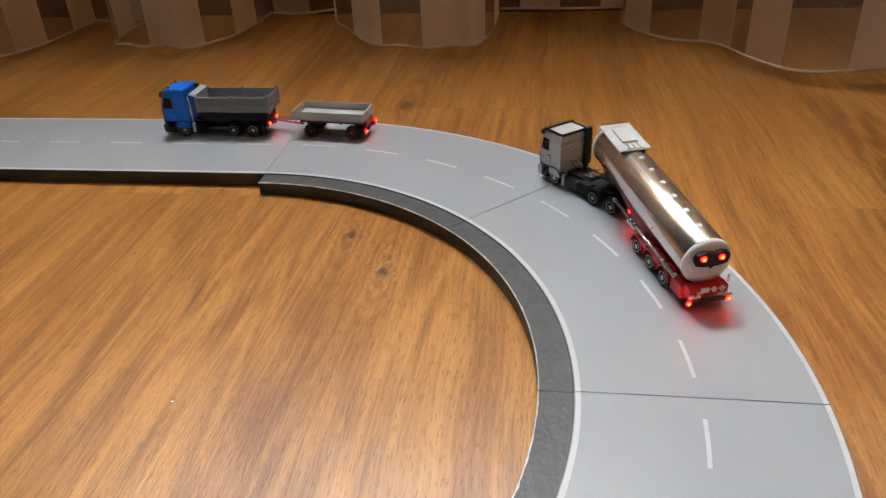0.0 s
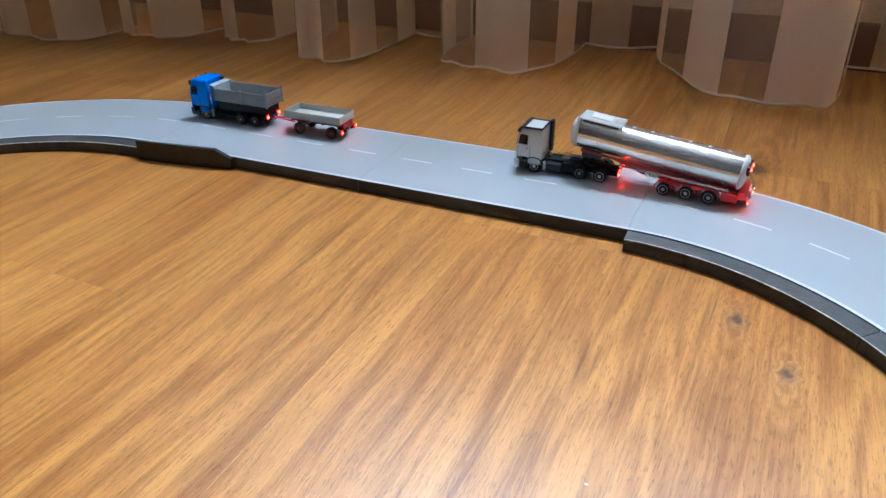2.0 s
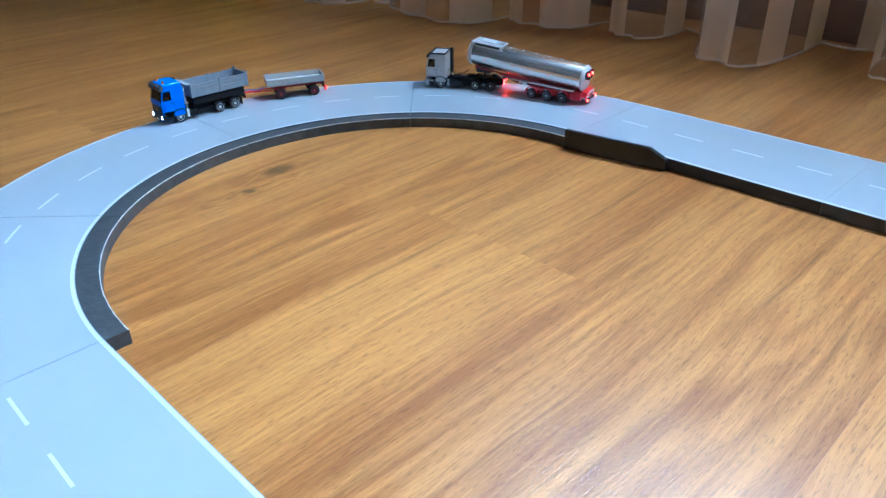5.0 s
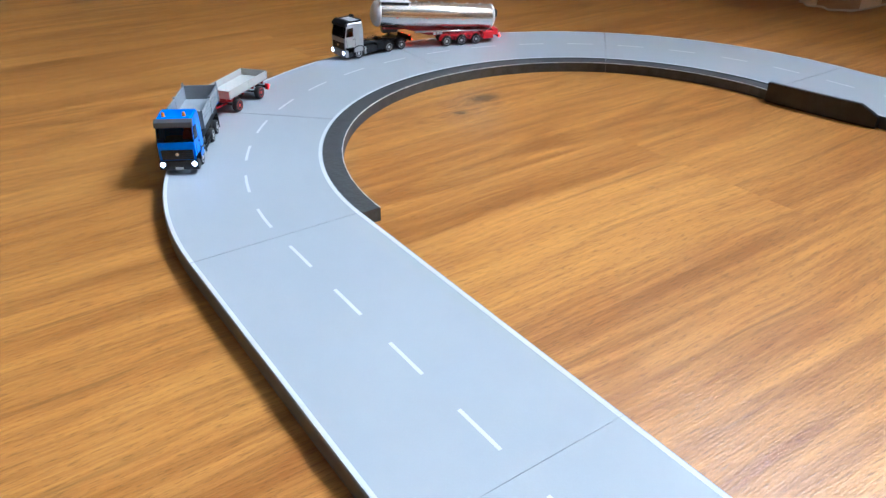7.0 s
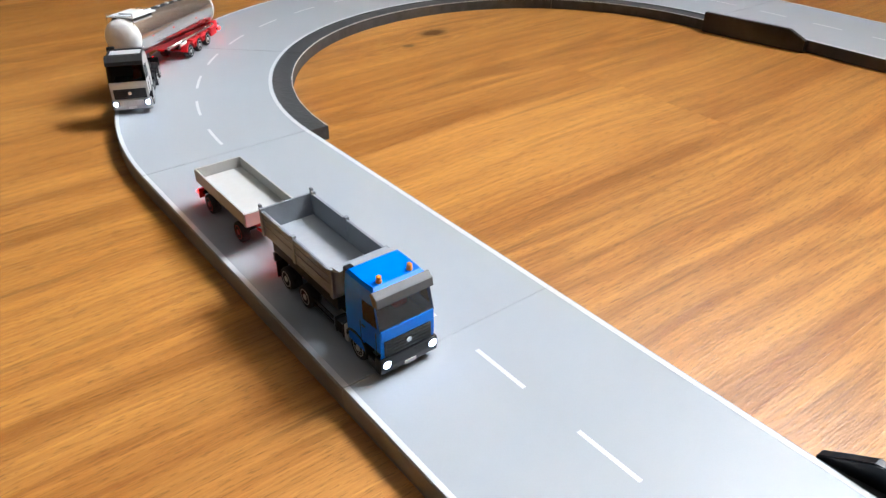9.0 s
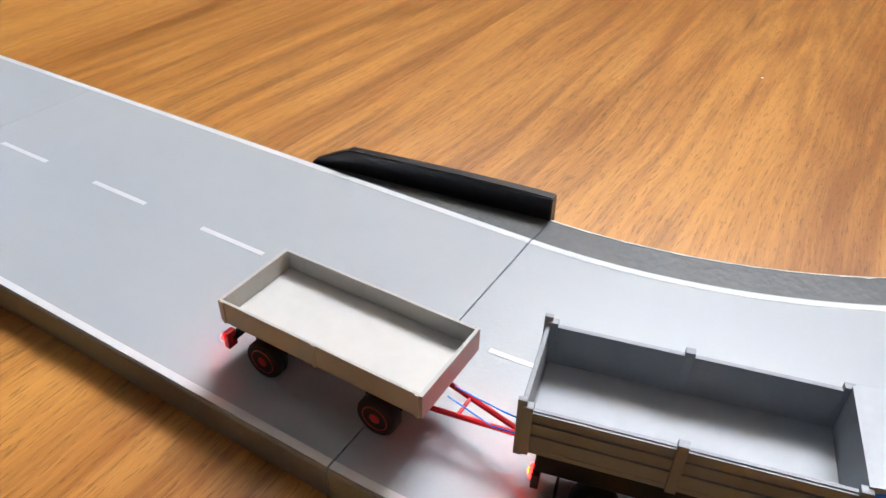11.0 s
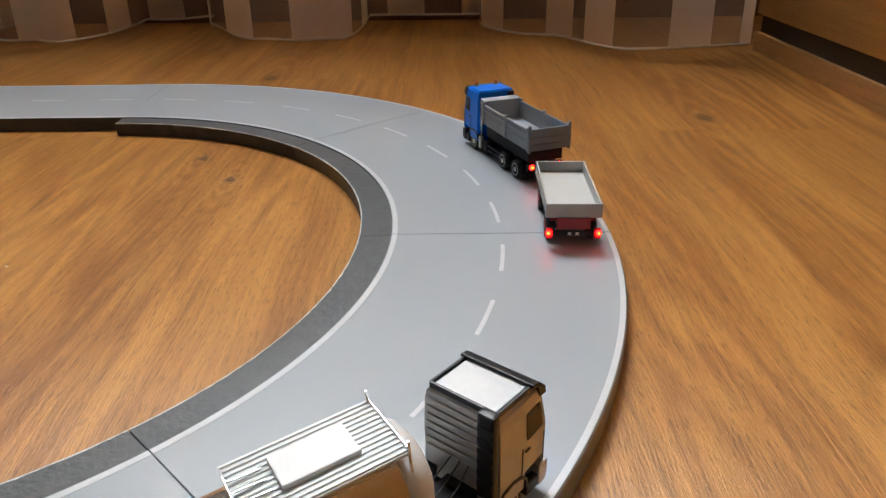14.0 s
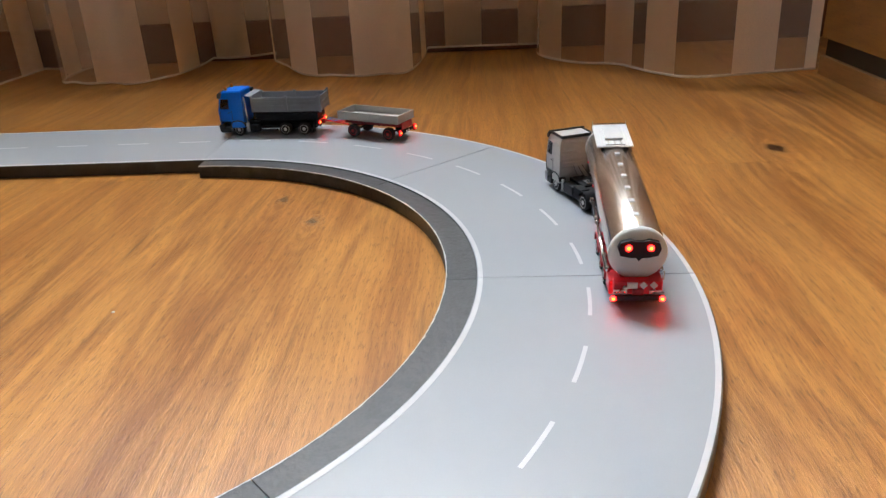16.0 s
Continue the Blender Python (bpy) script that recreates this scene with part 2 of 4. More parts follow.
CEILING_LOW_BOUNCE = material("ceiling_low_bounce", (0.22, 0.215, 0.21), 0.9, var=0.04, scale=4)
TRIM_PAINT = material("baseboard_finish", (0.13, 0.058, 0.034), 0.42, var=0.1, scale=12)
WINDOW_WHITE = material("window_pvc", (0.8, 0.8, 0.8), 0.35, var=0.03, scale=20)
SHEER = sheer_cloth("voile")
BLUE = material("blue_cab_paint", (0.002, 0.18, 0.84), 0.34, var=0.05, scale=150, coat=0.1, spec=0.35)
SILVER = material("silver_paint", (0.54, 0.525, 0.51), 0.34, metal=0.35, var=0.06, scale=200, coat=0.2)
ROOF_SILVER = material("pale_roof_paint", (0.62, 0.62, 0.62), 0.38, metal=0.1, var=0.05, scale=200)
BLACK = material("black_plastic", (0.012, 0.012, 0.013), 0.38, var=0.3, scale=300)
CHASSIS = material("matt_chassis", (0.008, 0.008, 0.009), 0.6, var=0.3, scale=300, spec=0.25)
RUBBER = material("tyre_rubber", (0.016, 0.015, 0.015), 0.8, var=0.3, scale=400, bump=0.4, bump_scale=1500)
RIM_GREY = material("rim_silver", (0.62, 0.61, 0.59), 0.4, metal=0.25, var=0.15, scale=500)
RIM_RED = material("rim_red", (0.42, 0.012, 0.014), 0.45, var=0.2, scale=400)
RED = material("red_chassis_plastic", (0.66, 0.012, 0.022), 0.35, var=0.1, scale=250)
DARK_RED = material("dark_red_plastic", (0.26, 0.012, 0.016), 0.45, var=0.2, scale=250)
BED_GREY = material("bed_grey_plastic", (0.24, 0.255, 0.28), 0.5, var=0.08, scale=160, bump=0.15, bump_scale=900)
VISOR_GREY = material("visor_plastic", (0.075, 0.075, 0.08), 0.5, var=0.1, scale=200)
BED_INNER = material("bed_floor_plastic", (0.33, 0.35, 0.385), 0.5, var=0.06, scale=160)
TRAILER_BEIGE = material("pale_grey_plastic", (0.46, 0.445, 0.415), 0.5, var=0.06, scale=160, bump=0.15, bump_scale=900)
TRAILER_FLOOR = material("trailer_floor_plastic", (0.57, 0.56, 0.54), 0.5, var=0.04, scale=160)
CHROME = material("chrome_plating", (0.88, 0.84, 0.79), 0.19, metal=0.93, var=0.01, scale=8)
PIPE_CHROME = material("pipe_chrome", (0.8, 0.79, 0.77), 0.2, metal=1.0, var=0.06, scale=200)
TANK_WHITE = material("white_tank_end", (0.80, 0.785, 0.76), 0.38, var=0.03, scale=120)
WHITE = material("white_plastic", (0.8, 0.8, 0.79), 0.4, var=0.04, scale=200, bump=0.2, bump_scale=1200)
PLATE_WHITE = material("plate_white", (0.74, 0.73, 0.70), 0.4, var=0.06, scale=300)
ORANGE = material("orange_beacon", (0.85, 0.24, 0.01), 0.3, var=0.08, scale=300)
FIGURE_RED = material("red_orange_seat", (0.75, 0.10, 0.02), 0.5, var=0.1, scale=300)
GLASS = clear_glass("cab_glass", (0.60, 0.56, 0.54))
PANE = clear_glass("window_glass", (0.95, 0.97, 0.97))
LED_RED = glow("red_led", (1.0, 0.0015, 0.0006), 66)
LED_BRAKE = glow("bright_brake_led", (1.0, 0.0015, 0.0006), 75)
LED_CORE = glow("amber_core", (1.0, 0.26, 0.012), 6)
SPOT_RED = glow("red_side_spot", (0.8, 0.02, 0.02), 0.3)
LED_WHITE = glow("white_led", (0.62, 0.70, 1.0), 26)
YELLOW = material("yellow_plastic", (0.75, 0.58, 0.03), 0.45, var=0.1, scale=20)


# ---- mesh helpers ----
def link(name, bm, mats, parent=None, label="", smooth=False):
    me = bpy.data.meshes.new(name)
    bm.normal_update()
    bm.to_mesh(me)
    bm.free()
    for m in mats if isinstance(mats, (list, tuple)) else [mats]:
        me.materials.append(m)
    if smooth:
        for p in me.polygons:
            p.use_smooth = True
    ob = new(name, me)
    ob.parent = parent
    if label:
        ob["label"] = label
    return ob


def part(name, bm, mats, parent, label="", smooth=False):
    return link(name, bm, mats, parent, label, smooth)


def box(bm, x0, x1, y0, y1, z0, z1, bevel=0.0, taper=None):
    """An edged block; taper narrows the top by (dx, dy)."""
    vs = []
    tx, ty = taper or (0, 0)
    for z, a, b in ((z0, 0, 0), (z1, tx, ty)):
        vs += [bm.verts.new(p) for p in ((x0 + a, y0 + b, z), (x1 - a, y0 + b, z), (x1 - a, y1 - b, z), (x0 + a, y1 - b, z))]
    fs = [bm.faces.new([vs[i] for i in q]) for q in ((3, 2, 1, 0), (4, 5, 6, 7), (0, 1, 5, 4), (1, 2, 6, 5), (2, 3, 7, 6), (3, 0, 4, 7))]
    if bevel:
        es = list({e for f in fs for e in f.edges})
        bmesh.ops.bevel(bm, geom=es, offset=bevel, segments=2, profile=0.6, affect="EDGES")
    return vs


def block(x0, x1, y0, y1, z0, z1, bevel=0.0, taper=None):
    bm = bmesh.new()
    box(bm, x0, x1, y0, y1, z0, z1, bevel, taper)
    return bm


def rod(bm, a, b, r, seg=10, r2=None):
    """A round bar from a to b."""
    a, b = Vector(a), Vector(b)
    q = (b - a).to_track_quat("Z", "Y").to_matrix()
    rings = []
    for p, rad in ((a, r), (b, r if r2 is None else r2)):
        rings.append([bm.verts.new(p + q @ Vector((rad * math.cos(2 * math.pi * i / seg), rad * math.sin(2 * math.pi * i / seg), 0))) for i in range(seg)])
    for i in range(seg):
        j = (i + 1) % seg
        bm.faces.new((rings[0][i], rings[0][j], rings[1][j], rings[1][i]))
    bm.faces.new(rings[0][::-1])
    bm.faces.new(rings[1])


def lathe(bm, profile, seg=24, axis="Y", centre=(0, 0, 0)):
    """Turns (radius, along) points about an axis."""
    rings = []
    c = Vector(centre)
    for r, h in profile:
        ring = []
        for i in range(seg):
            a = 2 * math.pi * i / seg
            p = {"Y": (r * math.cos(a), h, r * math.sin(a)), "X": (h, r * math.cos(a), r * math.sin(a)), "Z": (r * math.cos(a), r * math.sin(a), h)}[axis]
            ring.append(bm.verts.new(c + Vector(p)))
        rings.append(ring)
    for A, B in zip(rings, rings[1:]):
        for i in range(seg):
            j = (i + 1) % seg
            bm.faces.new((A[i], A[j], B[j], B[i]))
    bm.faces.new(rings[0])
    bm.faces.new(rings[-1][::-1])
    bmesh.ops.recalc_face_normals(bm, faces=bm.faces)


def prism(bm, outline, y0, y1, bevel=0.0):
    """A side outline of (x, z) points drawn out across y."""
    a = [bm.verts.new((x, y0, z)) for x, z in outline]
    b = [bm.verts.new((x, y1, z)) for x, z in outline]
    n = len(outline)
    fs = [bm.faces.new(a), bm.faces.new(b[::-1])]
    for i in range(n):
        j = (i + 1) % n
        fs.append(bm.faces.new((a[j], a[i], b[i], b[j])))
    bmesh.ops.recalc_face_normals(bm, faces=fs)
    if bevel:
        bmesh.ops.bevel(bm, geom=list({e for f in fs for e in f.edges}), offset=bevel, segments=2, profile=0.6, affect="EDGES")


def thing(name, label, category, group=""):
    return tagged(new(name), label, category, group)


# ---- room ----
X0, X1, Y0, Y1, ZC = -3.0, 1.3, -2.6, 0.90, 2.6


def build_room():
    bm = block(X0 - 0.1, X1 + 0.1, Y0 - 0.1, Y1 + 0.25, -0.06, -0.012)
    fl = tagged(link("floor", bm, FLOOR_WOOD), "warm brown oak laminate floor with dark knots", "floor", kind="structure")
    # planks, 195 mm wide, running towards the window
    width, length = 0.195, 1.2
    me_full = None
    n0 = math.floor((X0 - 0.439) / width)
    n1 = math.ceil((X1 - 0.439) / width)
    ends = {-3: 0.24, -5: 0.03}
    for k in range(n0, n1):
        first = ends.get(k, 0.24 + 0.37 * ((k * 7) % 5) / 1.7)
        y = first - 4 * length
        while y < Y1:
            a, b = max(y, Y0), min(y + length, Y1 + 0.0)
            if b - a > 0.02:
                full = b - a > length - 1e-6
                if full and me_full:
                    me = me_full
                else:
                    bmp = bmesh.new()
                    box(bmp, 0.00003, width - 0.00003, 0.00003, b - a - 0.00003, -0.012, 0.0, 0.00012)
                    me = bpy.data.meshes.new("plank")
                    bmp.to_mesh(me)
                    bmp.free()
                    me.materials.append(FLOOR_WOOD)
                    if full:
                        me_full = me
                ob = new("plank", me)
                ob.parent = fl
                ob.location = (0.439 + k * width, a, 0)
            y += length
    wx0, wx1, wz0, wz1 = -0.50, 0.46, 1.20, 2.11
    bm = bmesh.new()
    for q in ((X0, wx0, 0, ZC), (wx1, X1, 0, ZC), (wx0, wx1, 0, wz0), (wx0, wx1, wz1, ZC)):
        box(bm, q[0], q[1], Y1, Y1 + 0.2, q[2], q[3])
    tagged(link("wall_north", bm, WALL_PAINT), "beige plastered wall under a window", "wall", kind="structure")
    # walls out of view, darkened so that they return little light
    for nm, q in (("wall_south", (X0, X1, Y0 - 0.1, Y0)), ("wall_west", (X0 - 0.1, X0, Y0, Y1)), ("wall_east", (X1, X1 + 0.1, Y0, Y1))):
        tagged(link(nm, block(*q, 0, ZC), ROOM_LOW_BOUNCE), "unseen room wall, coloured near-black to hold down bounced light", "wall", kind="structure")
    # ceiling out of view, its colour darkened to weaken the fill light
    tagged(link("ceiling", block(X0 - 0.1, X1 + 0.1, Y0 - 0.1, Y1 + 0.2, ZC, ZC + 0.1), CEILING_LOW_BOUNCE), "unseen ceiling, coloured dark to hold down fill light", "ceiling", kind="structure")
    tagged(link("baseboard", block(X0, X1, Y1 - 0.014, Y1, 0, 0.066, 0.004), TRIM_PAINT), "reddish brown baseboard along the window wall", "baseboard", kind="structure")
    win = tagged(new("window_1"), "white framed window above the curtain's foot", "window", kind="structure")
    bm = bmesh.new()
    for q in ((wx0, wx0 + 0.07, wz0, wz1), (wx1 - 0.07, wx1, wz0, wz1), (wx0 + 0.07, wx1 - 0.07, wz0, wz0 + 0.07), (wx0 + 0.07, wx1 - 0.07, wz1 - 0.07, wz1), (-0.05, 0.03, wz0 + 0.07, wz1 - 0.07)):
        box(bm, q[0], q[1], Y1 + 0.09, Y1 + 0.15, q[2], q[3], 0.004)
    part("window_frame", bm, WINDOW_WHITE, win)
    for a, b in ((wx0 + 0.07, -0.05), (0.03, wx1 - 0.07)):
        pn = part("pane", block(a, b, Y1 + 0.115, Y1 + 0.121, wz0 + 0.07, wz1 - 0.07), PANE, win)
        pn.visible_shadow = False
    part("window_sill", block(wx0, wx1, Y1 - 0.03, Y1 + 0.09, wz0 - 0.03, wz0 - 0.002, 0.004), WINDOW_WHITE, win)


# folds of the curtain: where each bulge begins and ends along the wall, and how far it stands out
FOLDS = [(-1.62, -1.44, 0.55), (-1.43, -1.26, 0.52), (-1.20, -0.965, 0.565), (-0.95, -0.80, 0.625), (-0.775, -0.675, 0.68), (-0.60, -0.478, 0.615),
         (-0.375, -0.195, 0.665), (-0.085, 0.172, 0.665)]
BACKS = [0.66, 0.60, 0.68, 0.73, 0.78, 0.83, 0.86, 0.85]
# lean of each bulge to one side
SKEWS = [1, 1, 1, 1, 1, 1, 0.8, 1.5]
# the last panel swings out in two waves and ends beside the cabinet
LAST_PANEL = [(0.355, 0.855), (0.350, 0.770), (0.400, 0.695), (0.455, 0.672), (0.485, 0.592), (0.520, 0.540), (0.590, 0.540), (0.690, 0.568)]


def fold_line(step=0.006):
    """The curtain's line on the floor: round bulges joined by flat runs at the back."""
    pts = []
    for i, (a, b, front) in enumerate(FOLDS):
        back = BACKS[i]
        before = BACKS[i - 1] if i else back
        w = b - a
        n = 22
        for k in range(n + 1):
            u = k / n
            s = math.sin(math.pi * u ** SKEWS[i])
            e = min(1.0, s * 1.25) ** 0.75
            base = before + (back - before) * u
            x = a + w * (0.5 - 0.5 * math.cos(math.pi * u)) if w < 0.3 else a + w * u
            pts.append((x, base + (front - base) * e + 0.006 * math.sin(9 * u * math.pi)))
        if i + 1 < len(FOLDS):
            nx = FOLDS[i + 1][0]
            if nx - b > 0.05:
                for k in range(1, 6):
                    u = k / 6
                    pts.append((b + (nx - b) * u, back - 0.02 * math.sin(math.pi * u)))
    for k in range(1, 7):
        pts.append((0.172 + (0.355 - 0.172) * k / 7, 0.852 - 0.012 * math.sin(math.pi * k / 7)))
    L = [Vector((*p, 0)) for p in LAST_PANEL]
    L = [L[0]] + L + [L[-1]]
    for a, b, c, d in zip(L, L[1:], L[2:], L[3:]):
        for k in range(8):
            u = k / 8
            p = 0.5 * (2 * b + (c - a) * u + (2 * a - 5 * b + 4 * c - d) * u * u + (3 * b - a - 3 * c + d) * u ** 3)
            pts.append((p.x, p.y))
    return pts


# the weave: way along the cloth and stripes counted up to there, drawn together in the folds
WEAVE = [(0.0, -4.0), (0.536, 0.5), (0.575, 1), (0.919, 3.5), (0.986, 4), (1.069, 4.5), (1.231, 5.5), (1.266, 6), (1.368, 6.5), (1.525, 7.5), (1.604, 8), (1.986, 11.5), (2.03, 12),
         (2.469, 15.5), (2.556, 16), (2.649, 16.5), (2.70, 17), (3.103, 20), (3.178, 20.5), (3.235, 21), (3.341, 21.5), (3.821, 25.5), (3.892, 26), (3.944, 26.5), (3.979, 27), (4.042, 27.5), (4.114, 28), (4.172, 28.5), (4.212, 29), (4.5, 31.4)]


def weave(w):
    return float(np.interp(w, [a for a, _ in WEAVE], [b for _, b in WEAVE]))


def build_curtain():
    pts = fold_line()
    lengths = [0.0]
    for p, q in zip(pts, pts[1:]):
        lengths.append(lengths[-1] + math.hypot(q[0] - p[0], q[1] - p[1]))
    zs = [0.003, 0.007, 0.03, 0.06, 0.10, 0.15, 0.22, 0.32, 0.6, 1.0, 1.6, 2.488]
    bm = bmesh.new()
    uvl = bm.loops.layers.uv.new("UVMap")
    grid = []
    for z in zs:
        row = []
        for i, (x, y) in enumerate(pts):
            f = min(1.0, z / 2.4)
            wob = 0.004 * math.sin(lengths[i] * 23 + z * 7) * min(1, z / 0.3)
            hem = 0.004 * math.sin(lengths[i] * 11) + 0.003
            row.append(bm.verts.new((x, y * (1 - 0.5 * f) + 0.80 * 0.5 * f + wob, z + 0.005 + max(0, hem) * (1 - f))))
        grid.append(row)
    for r in range(len(zs) - 1):
        for i in range(len(pts) - 1):
            fc = bm.faces.new((grid[r][i], grid[r][i + 1], grid[r + 1][i + 1], grid[r + 1][i]))
            for lp, (ii, rr_) in zip(fc.loops, ((i, r), (i + 1, r), (i + 1, r + 1), (i, r + 1))):
                lp[uvl].uv = (weave(lengths[ii]), zs[rr_])
    cu = tagged(link("curtain", bm, SHEER, smooth=True), "sheer beige voile curtain with dense and thin stripes, reaching the floor", "curtain")
    # rolled hem along the foot
    bm = bmesh.new()
    ring = []
    for i, (x, y) in enumerate(pts):
        hem = max(0, 0.004 * math.sin(lengths[i] * 11) + 0.003)
        c = [bm.verts.new((x, y + dy, 0.0085 + hem + dz)) for dy, dz in ((-0.0009, 0), (0, 0.0016), (0.0009, 0), (0, -0.0013))]
        ring.append(c)
    for A, B in zip(ring, ring[1:]):
        for k in range(4):
            j = (k + 1) % 4
            bm.faces.new((A[k], B[k], B[j], A[j]))
    part("hem", bm, material("hem_cloth", (0.68, 0.60, 0.50), 0.8, var=0.1, scale=60), cu, "pale rolled hem", smooth=True)
    bm = bmesh.new()
    rod(bm, (-1.75, 0.80, 2.50), (0.95, 0.80, 2.50), 0.014, 16)
    rodob = tagged(link("curtain_rod", bm, WINDOW_WHITE, smooth=True), "white round curtain rod above the window", "curtain rod")
    for x in (-1.7, 0.9):
        b2 = bmesh.new()
        rod(b2, (x, 0.80, 2.50), (x, Y1, 2.50), 0.008)
        part("bracket", b2, WINDOW_WHITE, rodob)


def build_cabinet():
    cab = thing("cabinet", "light beech veneer cabinet with a dark shadow gap above its plinth", "cabinet")
    x = 0.70
    part("plinth", block(x, x + 0.5, -0.55, 0.60, 0.0, 0.024, 0.001), PLINTH_WOOD, cab)
    part("shadow_gap", block(x + 0.006, x + 0.5, -0.54, 0.598, 0.024, 0.046), BLACK, cab, "black recessed gap")
    part("body", block(x + 0.002, x + 0.5, -0.55, 0.60, 0.046, 0.9, 0.0015), CABINET_WOOD, cab)
    for a, b in ((-0.548, 0.02), (0.024, 0.598)):
        part("door", block(x - 0.002, x + 0.0018, a, b, 0.047, 0.88, 0.0008), CABINET_WOOD, cab)


def build_basket():
    b = thing("storage_box", "yellow plastic storage box on the floor beside the curtain", "box")
    part("body", block(-2.15, -1.64, 0.42, 0.80, 0.0, 0.2, 0.012, (-0.02, -0.02)), YELLOW, b)
    part("rim", block(-2.185, -1.605, 0.385, 0.835, 0.2, 0.215, 0.004), YELLOW, b)


# ---- track ----
def arc_slab(bm, r0, r1, a0, a1, z0, z1, seg=24, wob=None, edge=0.00005):
    """A curved slab between two radii; angles from +y towards +x. Side faces by material: 0 top, ends, 1 inner side, 2 outer side."""
    rows = []
    for i in range(seg + 1):
        a = a0 + (a1 - a0) * i / seg
        s, c = math.sin(a), math.cos(a)
        ra = r0 + (wob(a) if wob else 0)
        rows.append([bm.verts.new((r * s, r * c, z)) for r, z in ((ra, z0), (r1, z0), (r1, z1 - edge), (r1 - edge * 0.35, z1 - edge * 0.35), (r1 - edge, z1), (ra, z1))])
    for A, B in zip(rows, rows[1:]):
        for k, mi in ((0, 0), (1, 2), (2, 2), (3, 2), (4, 0), (5, 1)):
            j = (k + 1) % 6
            f = bm.faces.new((A[k], A[j], B[j], B[k]))
            f.material_index = mi
    bm.faces.new(rows[0][::-1])
    bm.faces.new(rows[-1])
    bmesh.ops.recalc_face_normals(bm, faces=bm.faces)


GAP = 0.00038


# width of the curb at the joints of a bend
CURB_WIDTHS = (0.0168, 0.0178, 0.0190, 0.0170, 0.0172)


def curve_segment(kind):
    """One eighth of a ring, 45 degrees, its middle of the ring at the origin."""
    seg = thing("curved_road_segment", "grey curved model road segment with white lines and a dark curb", "model road", "road segments")
    a0, a1 = GAP / RC, math.pi / 4 - GAP / RC

    w0, w1 = CURB_WIDTHS[kind], CURB_WIDTHS[kind + 1]

    def curb_in(a):
        u = a / (math.pi / 4)
        return CURB - w0 - (w1 - w0) * u * u * (3 - 2 * u)
    bm = bmesh.new()
    arc_slab(bm, RI, RO, a0, a1, 0, TOP, 28, edge=0.0011)
    part("road_board", bm, [ROAD_GREY, BOARD_DARK, BOARD_SIDE], seg)
    bm = bmesh.new()
    arc_slab(bm, RI - CURB, RI - 0.0002, a0, a1, 0, TOP - 0.0009, 28, curb_in)
    part("curb", bm, [CURB_GREY, CURB_GREY, BOARD_DARK], seg, "dark grey raised curb")
    rng = random.Random(5 + kind)
    ph = rng.random() * 6
    bm = bmesh.new()
    prev = None
    for i in range(61):
        a = a0 + (a1 - a0) * i / 60
        r = RI - CURB + curb_in(a)
        w = 0.0003 + 0.0011 * max(0, noise.noise((a * 38 + ph, 3.1, 0))) + 0.0004 * rng.random()
        row = [bm.verts.new((q * math.sin(a), q * math.cos(a), z)) for q, z in ((r - 0.0002, TOP - 0.0009 - w * 0.8), (r - 0.0002, TOP - 0.0007), (r + w, TOP - 0.0007))]
        if prev:
            for k in (0, 1):
                bm.faces.new((prev[k], prev[k + 1], row[k + 1], row[k]))
        prev = row
    part("worn_edge", bm, WORN, seg, "pale chipped edge of the curb")
    for r0, r1 in ((RI + 0.0006, RI + 0.0034), (RO - 0.0036, RO - 0.0009)):
        bm = bmesh.new()
        arc_slab(bm, r0, r1, a0, a1, TOP - 0.0002, TOP + 0.00012, 28)
        part("edge_line", bm, LINE_WHITE, seg)
    for k in range(4):
        c = (k + 0.5) * math.pi / 16
        d = 0.0162 / RC
        bm = bmesh.new()
        arc_slab(bm, RC - 0.0011, RC + 0.0011, c - d, c + d, TOP - 0.0002, TOP + 0.00012, 6)
        part("lane_dash", bm, LINE_WHITE, seg)
    return seg


